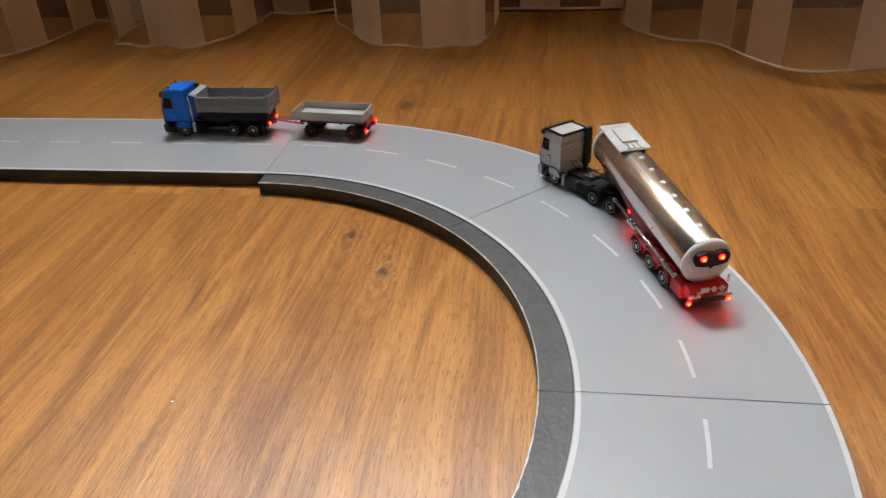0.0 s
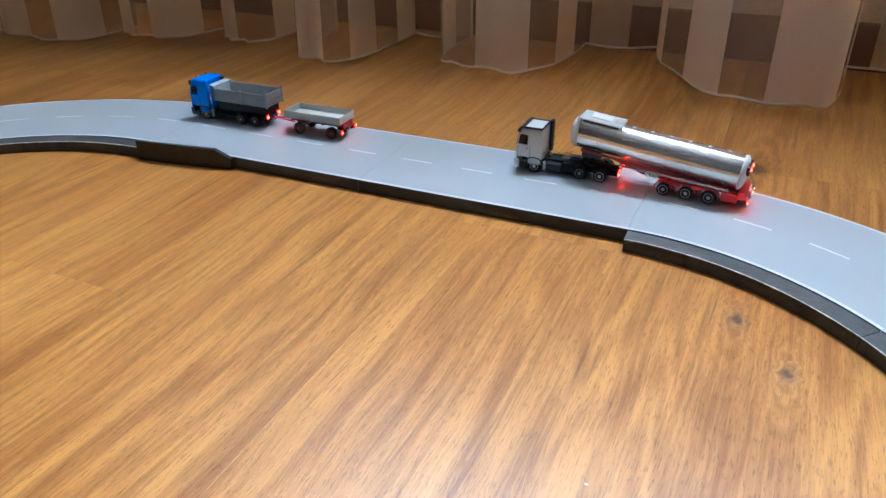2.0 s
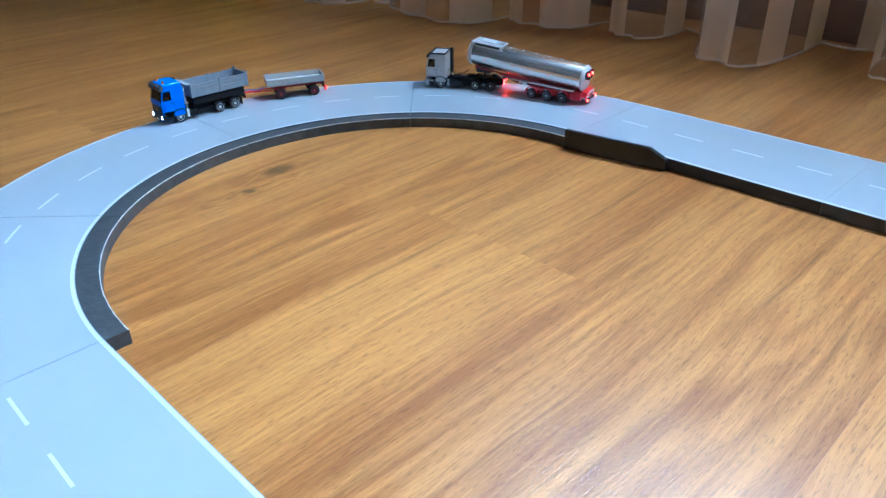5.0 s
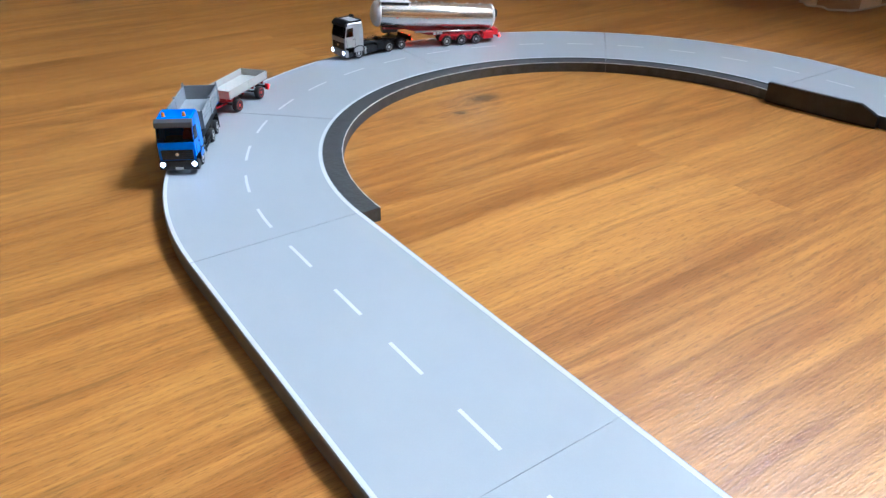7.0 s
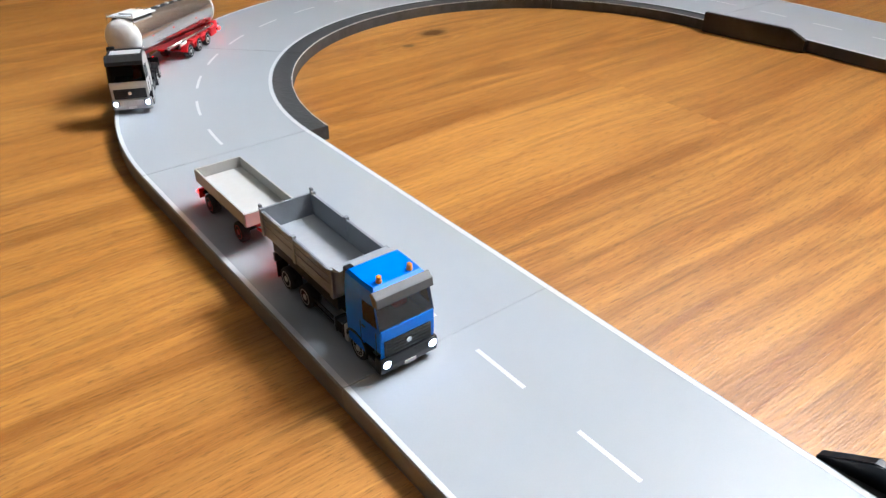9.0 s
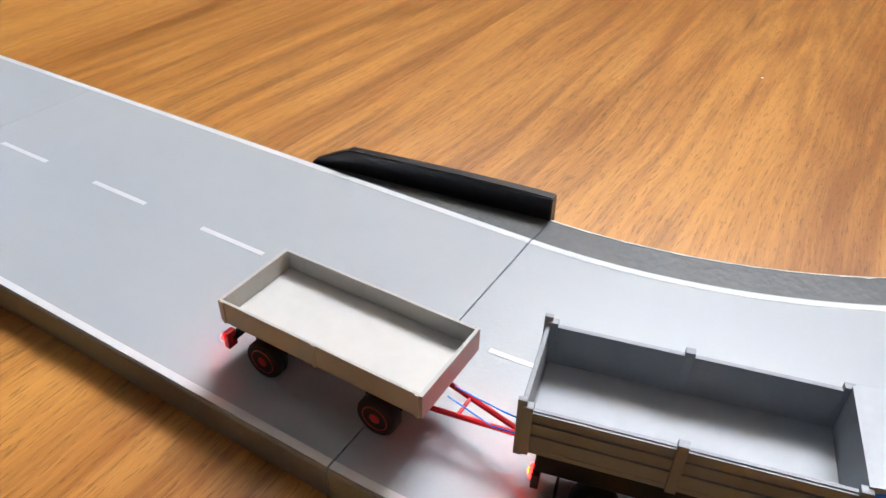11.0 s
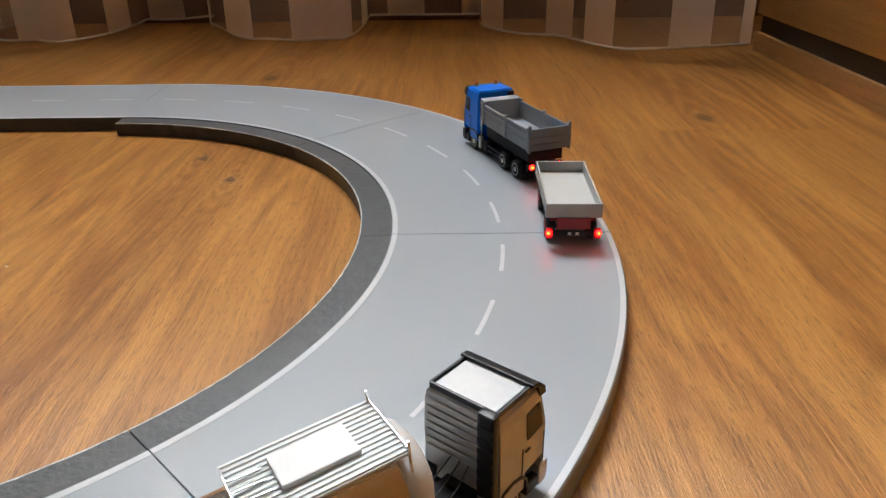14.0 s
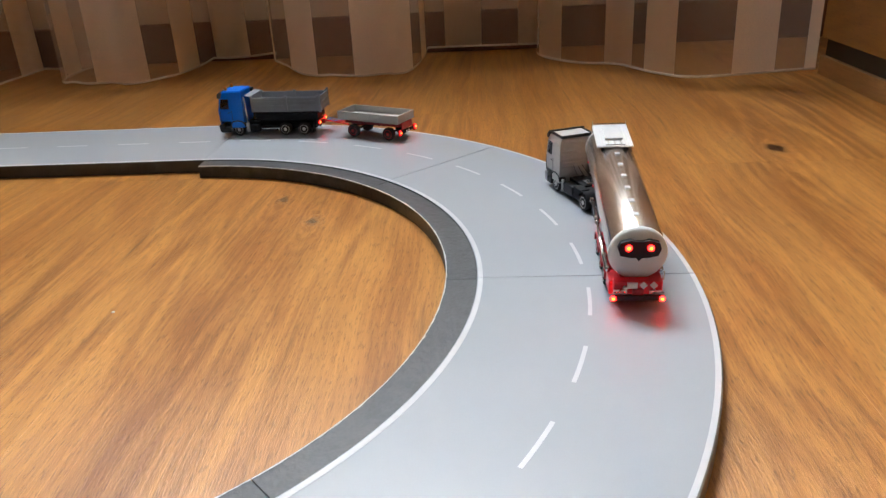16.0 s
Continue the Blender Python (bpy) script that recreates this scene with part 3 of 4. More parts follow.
def straight_segment(barrier):
    """Half of the straight: x from 0 back to -STRAIGHT / 2, on the far side. With the barrier it carries a flared guard on its inner edge."""
    x0, x1 = -STRAIGHT / 2 + GAP * 0.35, -GAP * 0.35
    seg = thing("straight_road_segment", "grey straight model road segment with white lines" + (" and a black flared barrier" if barrier else ""), "model road", "road segments")
    bm = bmesh.new()
    prism(bm, [(RI, 0), (RO, 0), (RO, TOP - 0.0011), (RO - 0.0004, TOP - 0.0004), (RO - 0.0011, TOP), (RI, TOP)], x0, x1)
    bmesh.ops.transform(bm, matrix=Matrix(((0, 1, 0, 0), (1, 0, 0, 0), (0, 0, 1, 0), (0, 0, 0, 1))), verts=bm.verts)
    bmesh.ops.recalc_face_normals(bm, faces=bm.faces)
    bm.normal_update()
    for f in bm.faces:
        if f.normal.y < -0.5:
            f.material_index = 1
        elif f.normal.y > 0.3:
            f.material_index = 2
    part("road_board", bm, [ROAD_GREY, BOARD_DARK, BOARD_SIDE], seg)
    for y0, y1 in ((RI + 0.0006, RI + 0.0034), (RO - 0.0036, RO - 0.0009)):
        part("edge_line", block(x0, x1, y0, y1, TOP - 0.0002, TOP + 0.00012), LINE_WHITE, seg)
    period = STRAIGHT / 8
    for k in range(4):
        c = x0 + (k + 0.5) * period
        part("lane_dash", block(c - 0.0163, c + 0.0163, RC - 0.0011, RC + 0.0011, TOP - 0.0002, TOP + 0.00012), LINE_WHITE, seg)
    if barrier:
        # wedge at road level, and a low wall along its edge that leaves the road at a slant
        xe, xt = x0, x0 + 0.112
        w = CURB
        bm = bmesh.new()
        lo = [bm.verts.new(p) for p in ((xe, RI - 0.0002, 0), (xe, RI - w, 0), (xt, RI - 0.0014, 0), (xt, RI - 0.0002, 0))]
        hi = [bm.verts.new((v.co.x, v.co.y, TOP - 0.0012)) for v in lo]
        bm.faces.new(lo)
        bm.faces.new(hi[::-1])
        for i in range(4):
            j = (i + 1) % 4
            bm.faces.new((lo[i], hi[i], hi[j], lo[j]))
        bmesh.ops.recalc_face_normals(bm, faces=bm.faces)
        part("wedge", bm, CURB_GREY, seg, "dark grey wedge beside the lane")
        rise = 0.0092
        n = 12
        bm = bmesh.new()
        rows = []
        for i in range(n + 1):
            u = i / n
            x = xe + (xt - xe) * u
            y = RI - w + (w - 0.0014) * u ** 1.3
            z = TOP + rise * min(1.0, (1 - u) / 0.16)
            rows.append([bm.verts.new(p) for p in ((x, y - 0.005, 0), (x, y, 0), (x, y, z), (x, y - 0.005, z))])
        for A, B in zip(rows, rows[1:]):
            for k in range(4):
                j = (k + 1) % 4
                bm.faces.new((A[k], A[j], B[j], B[k]))
        bm.faces.new(rows[0])
        bm.faces.new(rows[-1][::-1])
        bmesh.ops.recalc_face_normals(bm, faces=bm.faces)
        bmesh.ops.bevel(bm, geom=[e for e in bm.edges if len(e.link_faces) == 2 and e.calc_face_angle(0) > 0.7], offset=0.0005, segments=2, affect="EDGES")
        part("barrier", bm, BARRIER_BLACK, seg, "glossy black flared barrier")
    return seg


def build_track():
    turn = pose(-STRAIGHT, 0, 0, 0, 0, 180)
    for k in range(4):
        m = pose(0, 0, 0, 0, 0, -45 * k)
        seg = curve_segment(k)
        seg.matrix_basis = m
        copy_thing(seg, turn @ m)
    near, far = straight_segment(False), straight_segment(True)
    copy_thing(near, turn)
    far.matrix_basis = pose(-STRAIGHT / 2, 0, 0)
    copy_thing(far, turn @ pose(-STRAIGHT / 2, 0, 0))
    speck = bmesh.new()
    box(speck, 0.0371, 0.0388, -0.0137, -0.0125, 0.0001, 0.0006, 0.0002)
    tagged(link("paint_chip", speck, WHITE), "tiny white paint chip lying on the floor", "paint chip")


# ---- vehicles: x ahead, y to the left, z up from the road, front axle at the origin ----
WHEELS = []


def wheel(thing_, x, y, r, width, rim_mat, dual=False, label=""):
    """A wheel: tyre with rounded shoulders, dished rim with hub and nuts."""
    side = 1 if y > 0 else -1
    bm = bmesh.new()
    w = width / 2
    lathe(bm, [(r * 0.62, -w), (r * 0.93, -w), (r, -w * 0.7), (r, -w * 0.12), (r * 0.965, 0), (r, w * 0.12), (r, w * 0.7), (r * 0.93, w), (r * 0.62, w)], 28)
    t = part("wheel", bm, RUBBER, thing_, "black rubber tyre on a small rim", True)
    t.matrix_basis = pose(x, y, r)
    bm = bmesh.new()
    s = side
    d = 0.86 if dual else 0.98
    prof = [(r * 0.68, s * w * 0.55), (r * 0.68, s * w * 1.03), (r * 0.63, s * w * 1.06), (r * 0.57, s * w * d), (r * 0.30, s * w * (d - 0.05)), (r * 0.26, s * w * (d + 0.2)), (r * 0.10, s * w * (d + 0.24))]
    lathe(bm, prof, 24)
    for k in range(8):
        a = k * math.pi / 4
        c = Vector((r * 0.42 * math.cos(a), s * w * (d - 0.06), r * 0.42 * math.sin(a)))
        rod(bm, c, c + Vector((0, s * 0.0004, 0)), r * 0.045, 6)
    part("rim", bm, rim_mat, t, "", False)
    WHEELS.append((t, x, y, r))
    return t


def lamp(bm, c, r, n=Vector((-1, 0, 0)), depth=0.0008):
    c = Vector(c)
    q = n.to_track_quat("Z", "Y").to_matrix()
    prof = [(r, 0), (r, depth * 0.5), (r * 0.7, depth * 0.9), (r * 0.2, depth)]
    rings = []
    for rad, h in prof:
        rings.append([bm.verts.new(c + q @ Vector((rad * math.cos(2 * math.pi * i / 12), rad * math.sin(2 * math.pi * i / 12), h))) for i in range(12)])
    for A, B in zip(rings, rings[1:]):
        for i in range(12):
            j = (i + 1) % 12
            bm.faces.new((A[i], A[j], B[j], B[i]))
    bm.faces.new(rings[0][::-1])
    bm.faces.new(rings[-1])


def tail_lamp(owner, c, r=0.0015, light=None):
    r *= 1.2
    bm = bmesh.new()
    lamp(bm, c, r)
    ob = part("tail_lamp", bm, light or LED_RED, owner, "glowing red tail lamp")
    bm = bmesh.new()
    lamp(bm, (c[0] - 0.0007, c[1], c[2]), r * 0.5, depth=0.0005)
    part("lamp_core", bm, LED_CORE, ob, "bright amber core")


def cab(owner, paint, roof_paint, roof_z, long_roof):
    """A forward-control cab as a hollow shell with window openings, glass and an inside."""
    levels = [  # z, front, middle, rear, half width
        (0.0085, 0.0178, 0.0065, -0.0064, 0.0146),
        (0.0150, 0.0188, 0.0065, -0.0068, 0.0148),
        (0.0262, 0.0186, 0.0060, -0.0070, 0.0148),
        (0.0385, 0.0158, 0.0056, -0.0070, 0.0144),
        (roof_z - 0.0015, 0.0142, 0.0050, -0.0068, 0.0138),
        (roof_z, 0.0122, 0.0040, -0.0058, 0.0126),
    ]
    bm = bmesh.new()
    rings = []
    for z, f, m, r, w in levels:
        rings.append([bm.verts.new(p) for p in ((f, w * 0.95, z), (f, -w * 0.95, z), (m, -w, z), (r, -w, z), (r, w, z), (m, w, z))])
    glass = {}
    for i, (A, B) in enumerate(zip(rings, rings[1:])):
        for k in range(6):
            j = (k + 1) % 6
            if i == 0 and k in (1, 5):
                continue
            f = bm.faces.new((A[k], A[j], B[j], B[k]))
            if i == 2 and k in (0, 1, 5):
                glass[k] = f
    roof = bm.faces.new(rings[-1])
    panes = []
    for k, f in glass.items():
        bmesh.ops.inset_individual(bm, faces=[f], thickness=0.0013, use_even_offset=True)
        panes.append([v.co.copy() for v in f.verts])
        bm.faces.remove(f)
    bmesh.ops.recalc_face_normals(bm, faces=bm.faces)
    ob = part("cab", bm, paint, owner)
    so = ob.modifiers.new("wall", "SOLIDIFY")
    so.thickness, so.offset = 0.0007, -1
    bv = ob.modifiers.new("edge", "BEVEL")
    bv.width, bv.segments, bv.limit_method, bv.angle_limit = 0.0007, 3, "ANGLE", radians(25)
    for k, pane in enumerate(panes):
        bm = bmesh.new()
        bm.faces.new([bm.verts.new(p) for p in pane])
        g = part("windscreen" if k == 0 else "side_window", bm, GLASS, ob, "dark tinted glass")
        s2 = g.modifiers.new("pane", "SOLIDIFY")
        s2.thickness = 0.0003
    # inside: floor, dashboard, back wall trim and an orange-red seat
    part("cab_interior", block(-0.0058, 0.0165, -0.0125, 0.0125, 0.0145, 0.0235, 0.0006), BLACK, ob, "dark cab interior")
    bm = bmesh.new()
    box(bm, -0.002, 0.0055, 0.0025, 0.0095, 0.0236, 0.0275, 0.0012)
    box(bm, -0.003, 0.0005, 0.0028, 0.0092, 0.0265, 0.0362, 0.0014)
    box(bm, 0.0035, 0.0070, 0.0036, 0.0086, 0.0270, 0.0312, 0.0012)
    part("seat", bm, FIGURE_RED, ob, "orange-red driver's seat")
    if roof_paint:
        part("roof_panel", block(-0.0054, 0.0114, -0.0116, 0.0116, roof_z + 0.0001, roof_z + 0.0012, 0.0005), roof_paint, ob, "pale silver roof panel")
    # door seams, handles, steps
    for s in (1, -1):
        bm = bmesh.new()
        for x0 in (0.0168, 0.0048):
            box(bm, x0 - 0.00012, x0 + 0.00012, s * 0.01475, s * 0.01505, 0.0135, 0.0255)
        part("door_seam", bm, BLACK, ob)
        bm = bmesh.new()
        box(bm, 0.0062, 0.0086, s * 0.0148, s * 0.0153, 0.0235, 0.0241, 0.0001)
        part("door_handle", bm, BLACK, ob)
        bm = bmesh.new()
        prism(bm, [(0.0075, 0.0085), (0.0070, 0.0118), (0.0045, 0.0142), (0.0, 0.0150), (-0.0045, 0.0142), (-0.0068, 0.0118), (-0.0070, 0.0100), (-0.0078, 0.0100), (-0.0076, 0.0125), (-0.005, 0.0152), (0.0, 0.0161), (0.005, 0.0152), (0.0078, 0.0122), (0.0084, 0.0085)], s * 0.0100, s * 0.0152)
        part("mudguard", bm, BLACK, ob)
        bm = bmesh.new()
        box(bm, 0.0085, 0.0175, min(s * 0.0118, s * 0.0146), max(s * 0.0118, s * 0.0146), 0.0035, 0.0083, 0.0005)
        part("step", bm, BLACK, ob)
    # radiator grille with a round badge shape, wipers
    bm = bmesh.new()
    box(bm, 0.0183, 0.0193, -0.0122, 0.0122, 0.0125, 0.0205, 0.0004)
    for k in range(4):
        box(bm, 0.0192, 0.0196, -0.0115, 0.0115, 0.0135 + k * 0.0017, 0.0142 + k * 0.0017)
    part("grille", bm, BLACK, ob, "black slatted radiator grille")
    bm = bmesh.new()
    lathe(bm, [(0.0010, 0.0196), (0.0014, 0.0196), (0.0014, 0.0199), (0.0010, 0.0199)], 16, "X", (0, 0, 0.0172))
    part("badge", bm, PIPE_CHROME, ob, "small round chrome badge")
    bm = bmesh.new()
    for y in (-0.006, 0.004):
        rod(bm, (0.0190, y, 0.0263), (0.0182, y + 0.0065, 0.0290), 0.00022, 5)
    part("wiper", bm, BLACK, ob)
    return ob


def bumper(owner, mat):
    bm = bmesh.new()
    prism(bm, [(0.0178, 0.0035), (0.0196, 0.0042), (0.0202, 0.0075), (0.0198, 0.0118), (0.0150, 0.0118), (0.0150, 0.0035)], -0.0150, 0.0150, 0.0006)
    b = part("bumper", bm, mat, owner)
    part("number_plate", block(0.0201, 0.0205, -0.003, 0.003, 0.0048, 0.0066), PLATE_WHITE, b)
    for s in (1, -1):
        part("headlamp_housing", block(0.0188, 0.0204, s * 0.0120 - 0.0027, s * 0.0120 + 0.0027, 0.0072, 0.0113, 0.0004), BLACK, b)
        bm = bmesh.new()
        lamp(bm, (0.0203, s * 0.0121, 0.0092), 0.0019, Vector((1, 0, 0)), 0.0003)
        part("headlamp", bm, LED_WHITE, b, "bright white headlamp")


def truck_frame(owner, rear_end):
    bm = bmesh.new()
    for s in (1, -1):
        box(bm, rear_end, 0.016, s * 0.0048 - 0.0011, s * 0.0048 + 0.0011, 0.0085, 0.0125, 0.0002)
    for x in (-0.012, -0.03, -0.058, rear_end + 0.001):
        box(bm, x - 0.0008, x + 0.0008, -0.0037, 0.0037, 0.009, 0.012)
    part("chassis_frame", bm, CHASSIS, owner)
    for x in (0.0, -0.0485, -0.0678):
        bm = bmesh.new()
        rod(bm, (x, -0.011, 0.0062), (x, 0.011, 0.0062), 0.0011, 10)
        lathe(bm, [(0.0006, -0.0026), (0.0026, -0.0012), (0.0026, 0.0012), (0.0006, 0.0026)], 14, "Y", (x, 0, 0.0062))
        part("axle", bm, CHASSIS, owner)
    bm = bmesh.new()
    for s in (1, -1):
        prism(bm, [(-0.040, 0.0095), (-0.048, 0.0115), (-0.068, 0.0115), (-0.076, 0.0095), (-0.068, 0.0105), (-0.048, 0.0105)], s * 0.0072 - 0.0006, s * 0.0072 + 0.0006)
    part("leaf_spring", bm, CHASSIS, owner)
    part("underbody", block(-0.078, -0.012, -0.0040, 0.0040, 0.0045, 0.0123, 0.0008), CHASSIS, owner)
    part("engine_block", block(-0.010, 0.012, -0.0036, 0.0036, 0.0045, 0.0125, 0.0008), CHASSIS, owner)


def build_dump_truck():
    t = thing("dump_truck", "blue-cabbed toy dump truck with a grey tipper body, lamps lit", "toy truck")
    for s in (1, -1):
        wheel(t, 0.0, s * 0.0122, 0.0062, 0.0040, RIM_GREY)
        for x in (-0.0485, -0.0678):
            wheel(t, x, s * 0.0112, 0.0062, 0.0062, RIM_GREY, True)
    truck_frame(t, -0.0815)
    c = cab(t, BLUE, None, 0.0450, False)
    bumper(t, BLACK)
    bm = bmesh.new()
    prism(bm, [(0.0150, 0.0378), (0.0184, 0.0384), (0.0178, 0.0424), (0.0145, 0.0446), (0.0128, 0.0430)], -0.0144, 0.0144, 0.0004)
    part("sun_visor", bm, VISOR_GREY, c, "dark grey sun visor")
    part("windscreen_band", block(0.0180, 0.0192, -0.0138, 0.0138, 0.0212, 0.0268, 0.0005), BLUE, c)
    for s in (1, -1):
        bm = bmesh.new()
        lathe(bm, [(0.0014, 0.0450), (0.0014, 0.0461), (0.0012, 0.0462), (0.0012, 0.0478), (0.0005, 0.0484)], 14, "Z", (0.0102, s * 0.0078, 0))
        part("beacon", bm, ORANGE, c, "orange roof beacon")
    # air intake and exhaust behind the cab
    bm = bmesh.new()
    box(bm, -0.0108, -0.0078, -0.0128, -0.0085, 0.012, 0.0440, 0.0008)
    part("air_intake", bm, BLACK, t)
    bm = bmesh.new()
    rod(bm, (-0.0098, 0.0126, 0.0125), (-0.0088, 0.0126, 0.0385), 0.0008)
    part("exhaust", bm, PIPE_CHROME, t, "silver exhaust stack", True)
    for s in (1, -1):
        bm = bmesh.new()
        box(bm, -0.0215, -0.0115, s * 0.0105 - 0.0032, s * 0.0105 + 0.0032, 0.0035, 0.0105, 0.0012)
        tk = part("fuel_tank", bm, CHASSIS, t, "dark fuel tank")
        part("rear_mudguard_plate", block(-0.0112, -0.0082, s * 0.0128 - 0.0016, s * 0.0128 + 0.0016, 0.0040, 0.0128, 0.0005), RIM_GREY, t, "pale plate behind the front wheel")
        b2 = bmesh.new()
        for x in (-0.0195, -0.0135):
            box(b2, x - 0.0003, x + 0.0003, s * 0.0105 - 0.0034, s * 0.0105 + 0.0034, 0.0033, 0.0107, 0.0002)
        part("tank_strap", b2, BLACK, tk)
        bm = bmesh.new()
        for k in range(2):
            box(bm, -0.0405 - 0.0004, -0.023, s * 0.0132 - 0.0003, s * 0.0132 + 0.0003, 0.0050 + k * 0.0032, 0.0066 + k * 0.0032)
        part("side_guard", bm, CHASSIS, t)
    # tipper body: walls with ribs, stakes and a tall headboard
    x0, x1, w, z0, z1 = -0.0870, -0.0165, 0.0148, 0.0240, 0.0383
    body = part("tipper_body", block(x0, x1, -w, w, z0, z0 + 0.0018, 0.0003), BED_GREY, t, "grey tipper body")
    part("bed_floor", block(x0 + 0.0012, x1 - 0.0012, -w + 0.0012, w - 0.0012, z0 + 0.0018, z0 + 0.0022), BED_INNER, body)
    bm = bmesh.new()
    for x in (-0.07, -0.052, -0.034):
        box(bm, x - 0.0009, x + 0.0009, -0.012, 0.012, z0 - 0.0016, z0 + 0.0)
    for s in (1, -1):
        box(bm, x0 + 0.006, x1 - 0.004, s * 0.0058 - 0.0011, s * 0.0058 + 0.0011, 0.0127, z0 - 0.0)
    box(bm, x0 + 0.004, x1 - 0.002, -0.0125, 0.0125, 0.0150, z0 - 0.0018, 0.0006)
    part("subframe", bm, CHASSIS, body)
    for s in (1, -1):
        bm = bmesh.new()
        box(bm, x0, x1, min(s * w, s * (w - 0.0011)), max(s * w, s * (w - 0.0011)), z0 + 0.0018, z1, 0.0002)
        for z in (z0 + 0.0060, z0 + 0.0100, z1 - 0.0008):
            box(bm, x0 + 0.001, x1 - 0.001, min(s * w, s * (w + 0.0005)), max(s * w, s * (w + 0.0005)), z - 0.0004, z + 0.0005)
        for x in (x0 + 0.0012, (x0 + x1) / 2 - 0.001, x1 - 0.0012):
            box(bm, x - 0.0012, x + 0.0012, min(s * (w - 0.0013), s * (w + 0.0008)), max(s * (w - 0.0013), s * (w + 0.0008)), z0, z1 + 0.0013, 0.0002)
        part("side_wall", bm, BED_GREY, body)
    bm = bmesh.new()
    box(bm, x0 - 0.0006, x0 + 0.0006, -w, w, z0, z1 + 0.0002, 0.0002)
    part("tailgate", bm, BED_GREY, body)
    for z in (z0 + 0.004, z0 + 0.0085):
        part("tailgate_rib", block(x0 - 0.0011, x0 - 0.0005, -w + 0.001, w - 0.001, z - 0.0004, z + 0.0004), BED_GREY, body)
    for s in (1, -1):
        part("tailgate_post", block(x0 - 0.0012, x0 + 0.001, s * (w - 0.0003) - 0.0007, s * (w - 0.0003) + 0.0007, z0 - 0.001, z1 + 0.0028, 0.0003), BED_GREY, body)
    bm = bmesh.new()
    prism(bm, [(x1 - 0.0010, z0), (x1, z0), (x1, z1 + 0.0002), (x1 + 0.0055, z1 + 0.0020), (x1 + 0.0055, z1 + 0.0028), (x1 - 0.0010, z1 + 0.0018)], -w + 0.0006, w - 0.0006)
    part("headboard", bm, BED_INNER, body, "pale grey headboard with a lip over the cab")
    # rear bar with lamps and coupling
    bar = part("rear_bar", block(-0.0835, -0.0815, -0.0130, 0.0130, 0.0090, 0.0140, 0.0004), BLACK, t)
    for s in (1, -1):
        tail_lamp(bar, (-0.0836, s * 0.0100, 0.0118))
        part("mudflap", block(-0.0775, -0.0769, s * 0.0112 - 0.0032, s * 0.0112 + 0.0032, 0.0025, 0.0120), CHASSIS, t)
    bm = bmesh.new()
    box(bm, -0.0865, -0.0834, -0.0018, 0.0018, 0.0085, 0.0112, 0.0005)
    part("coupling", bm, DARK_RED, t, "dark red tow coupling")
    return t


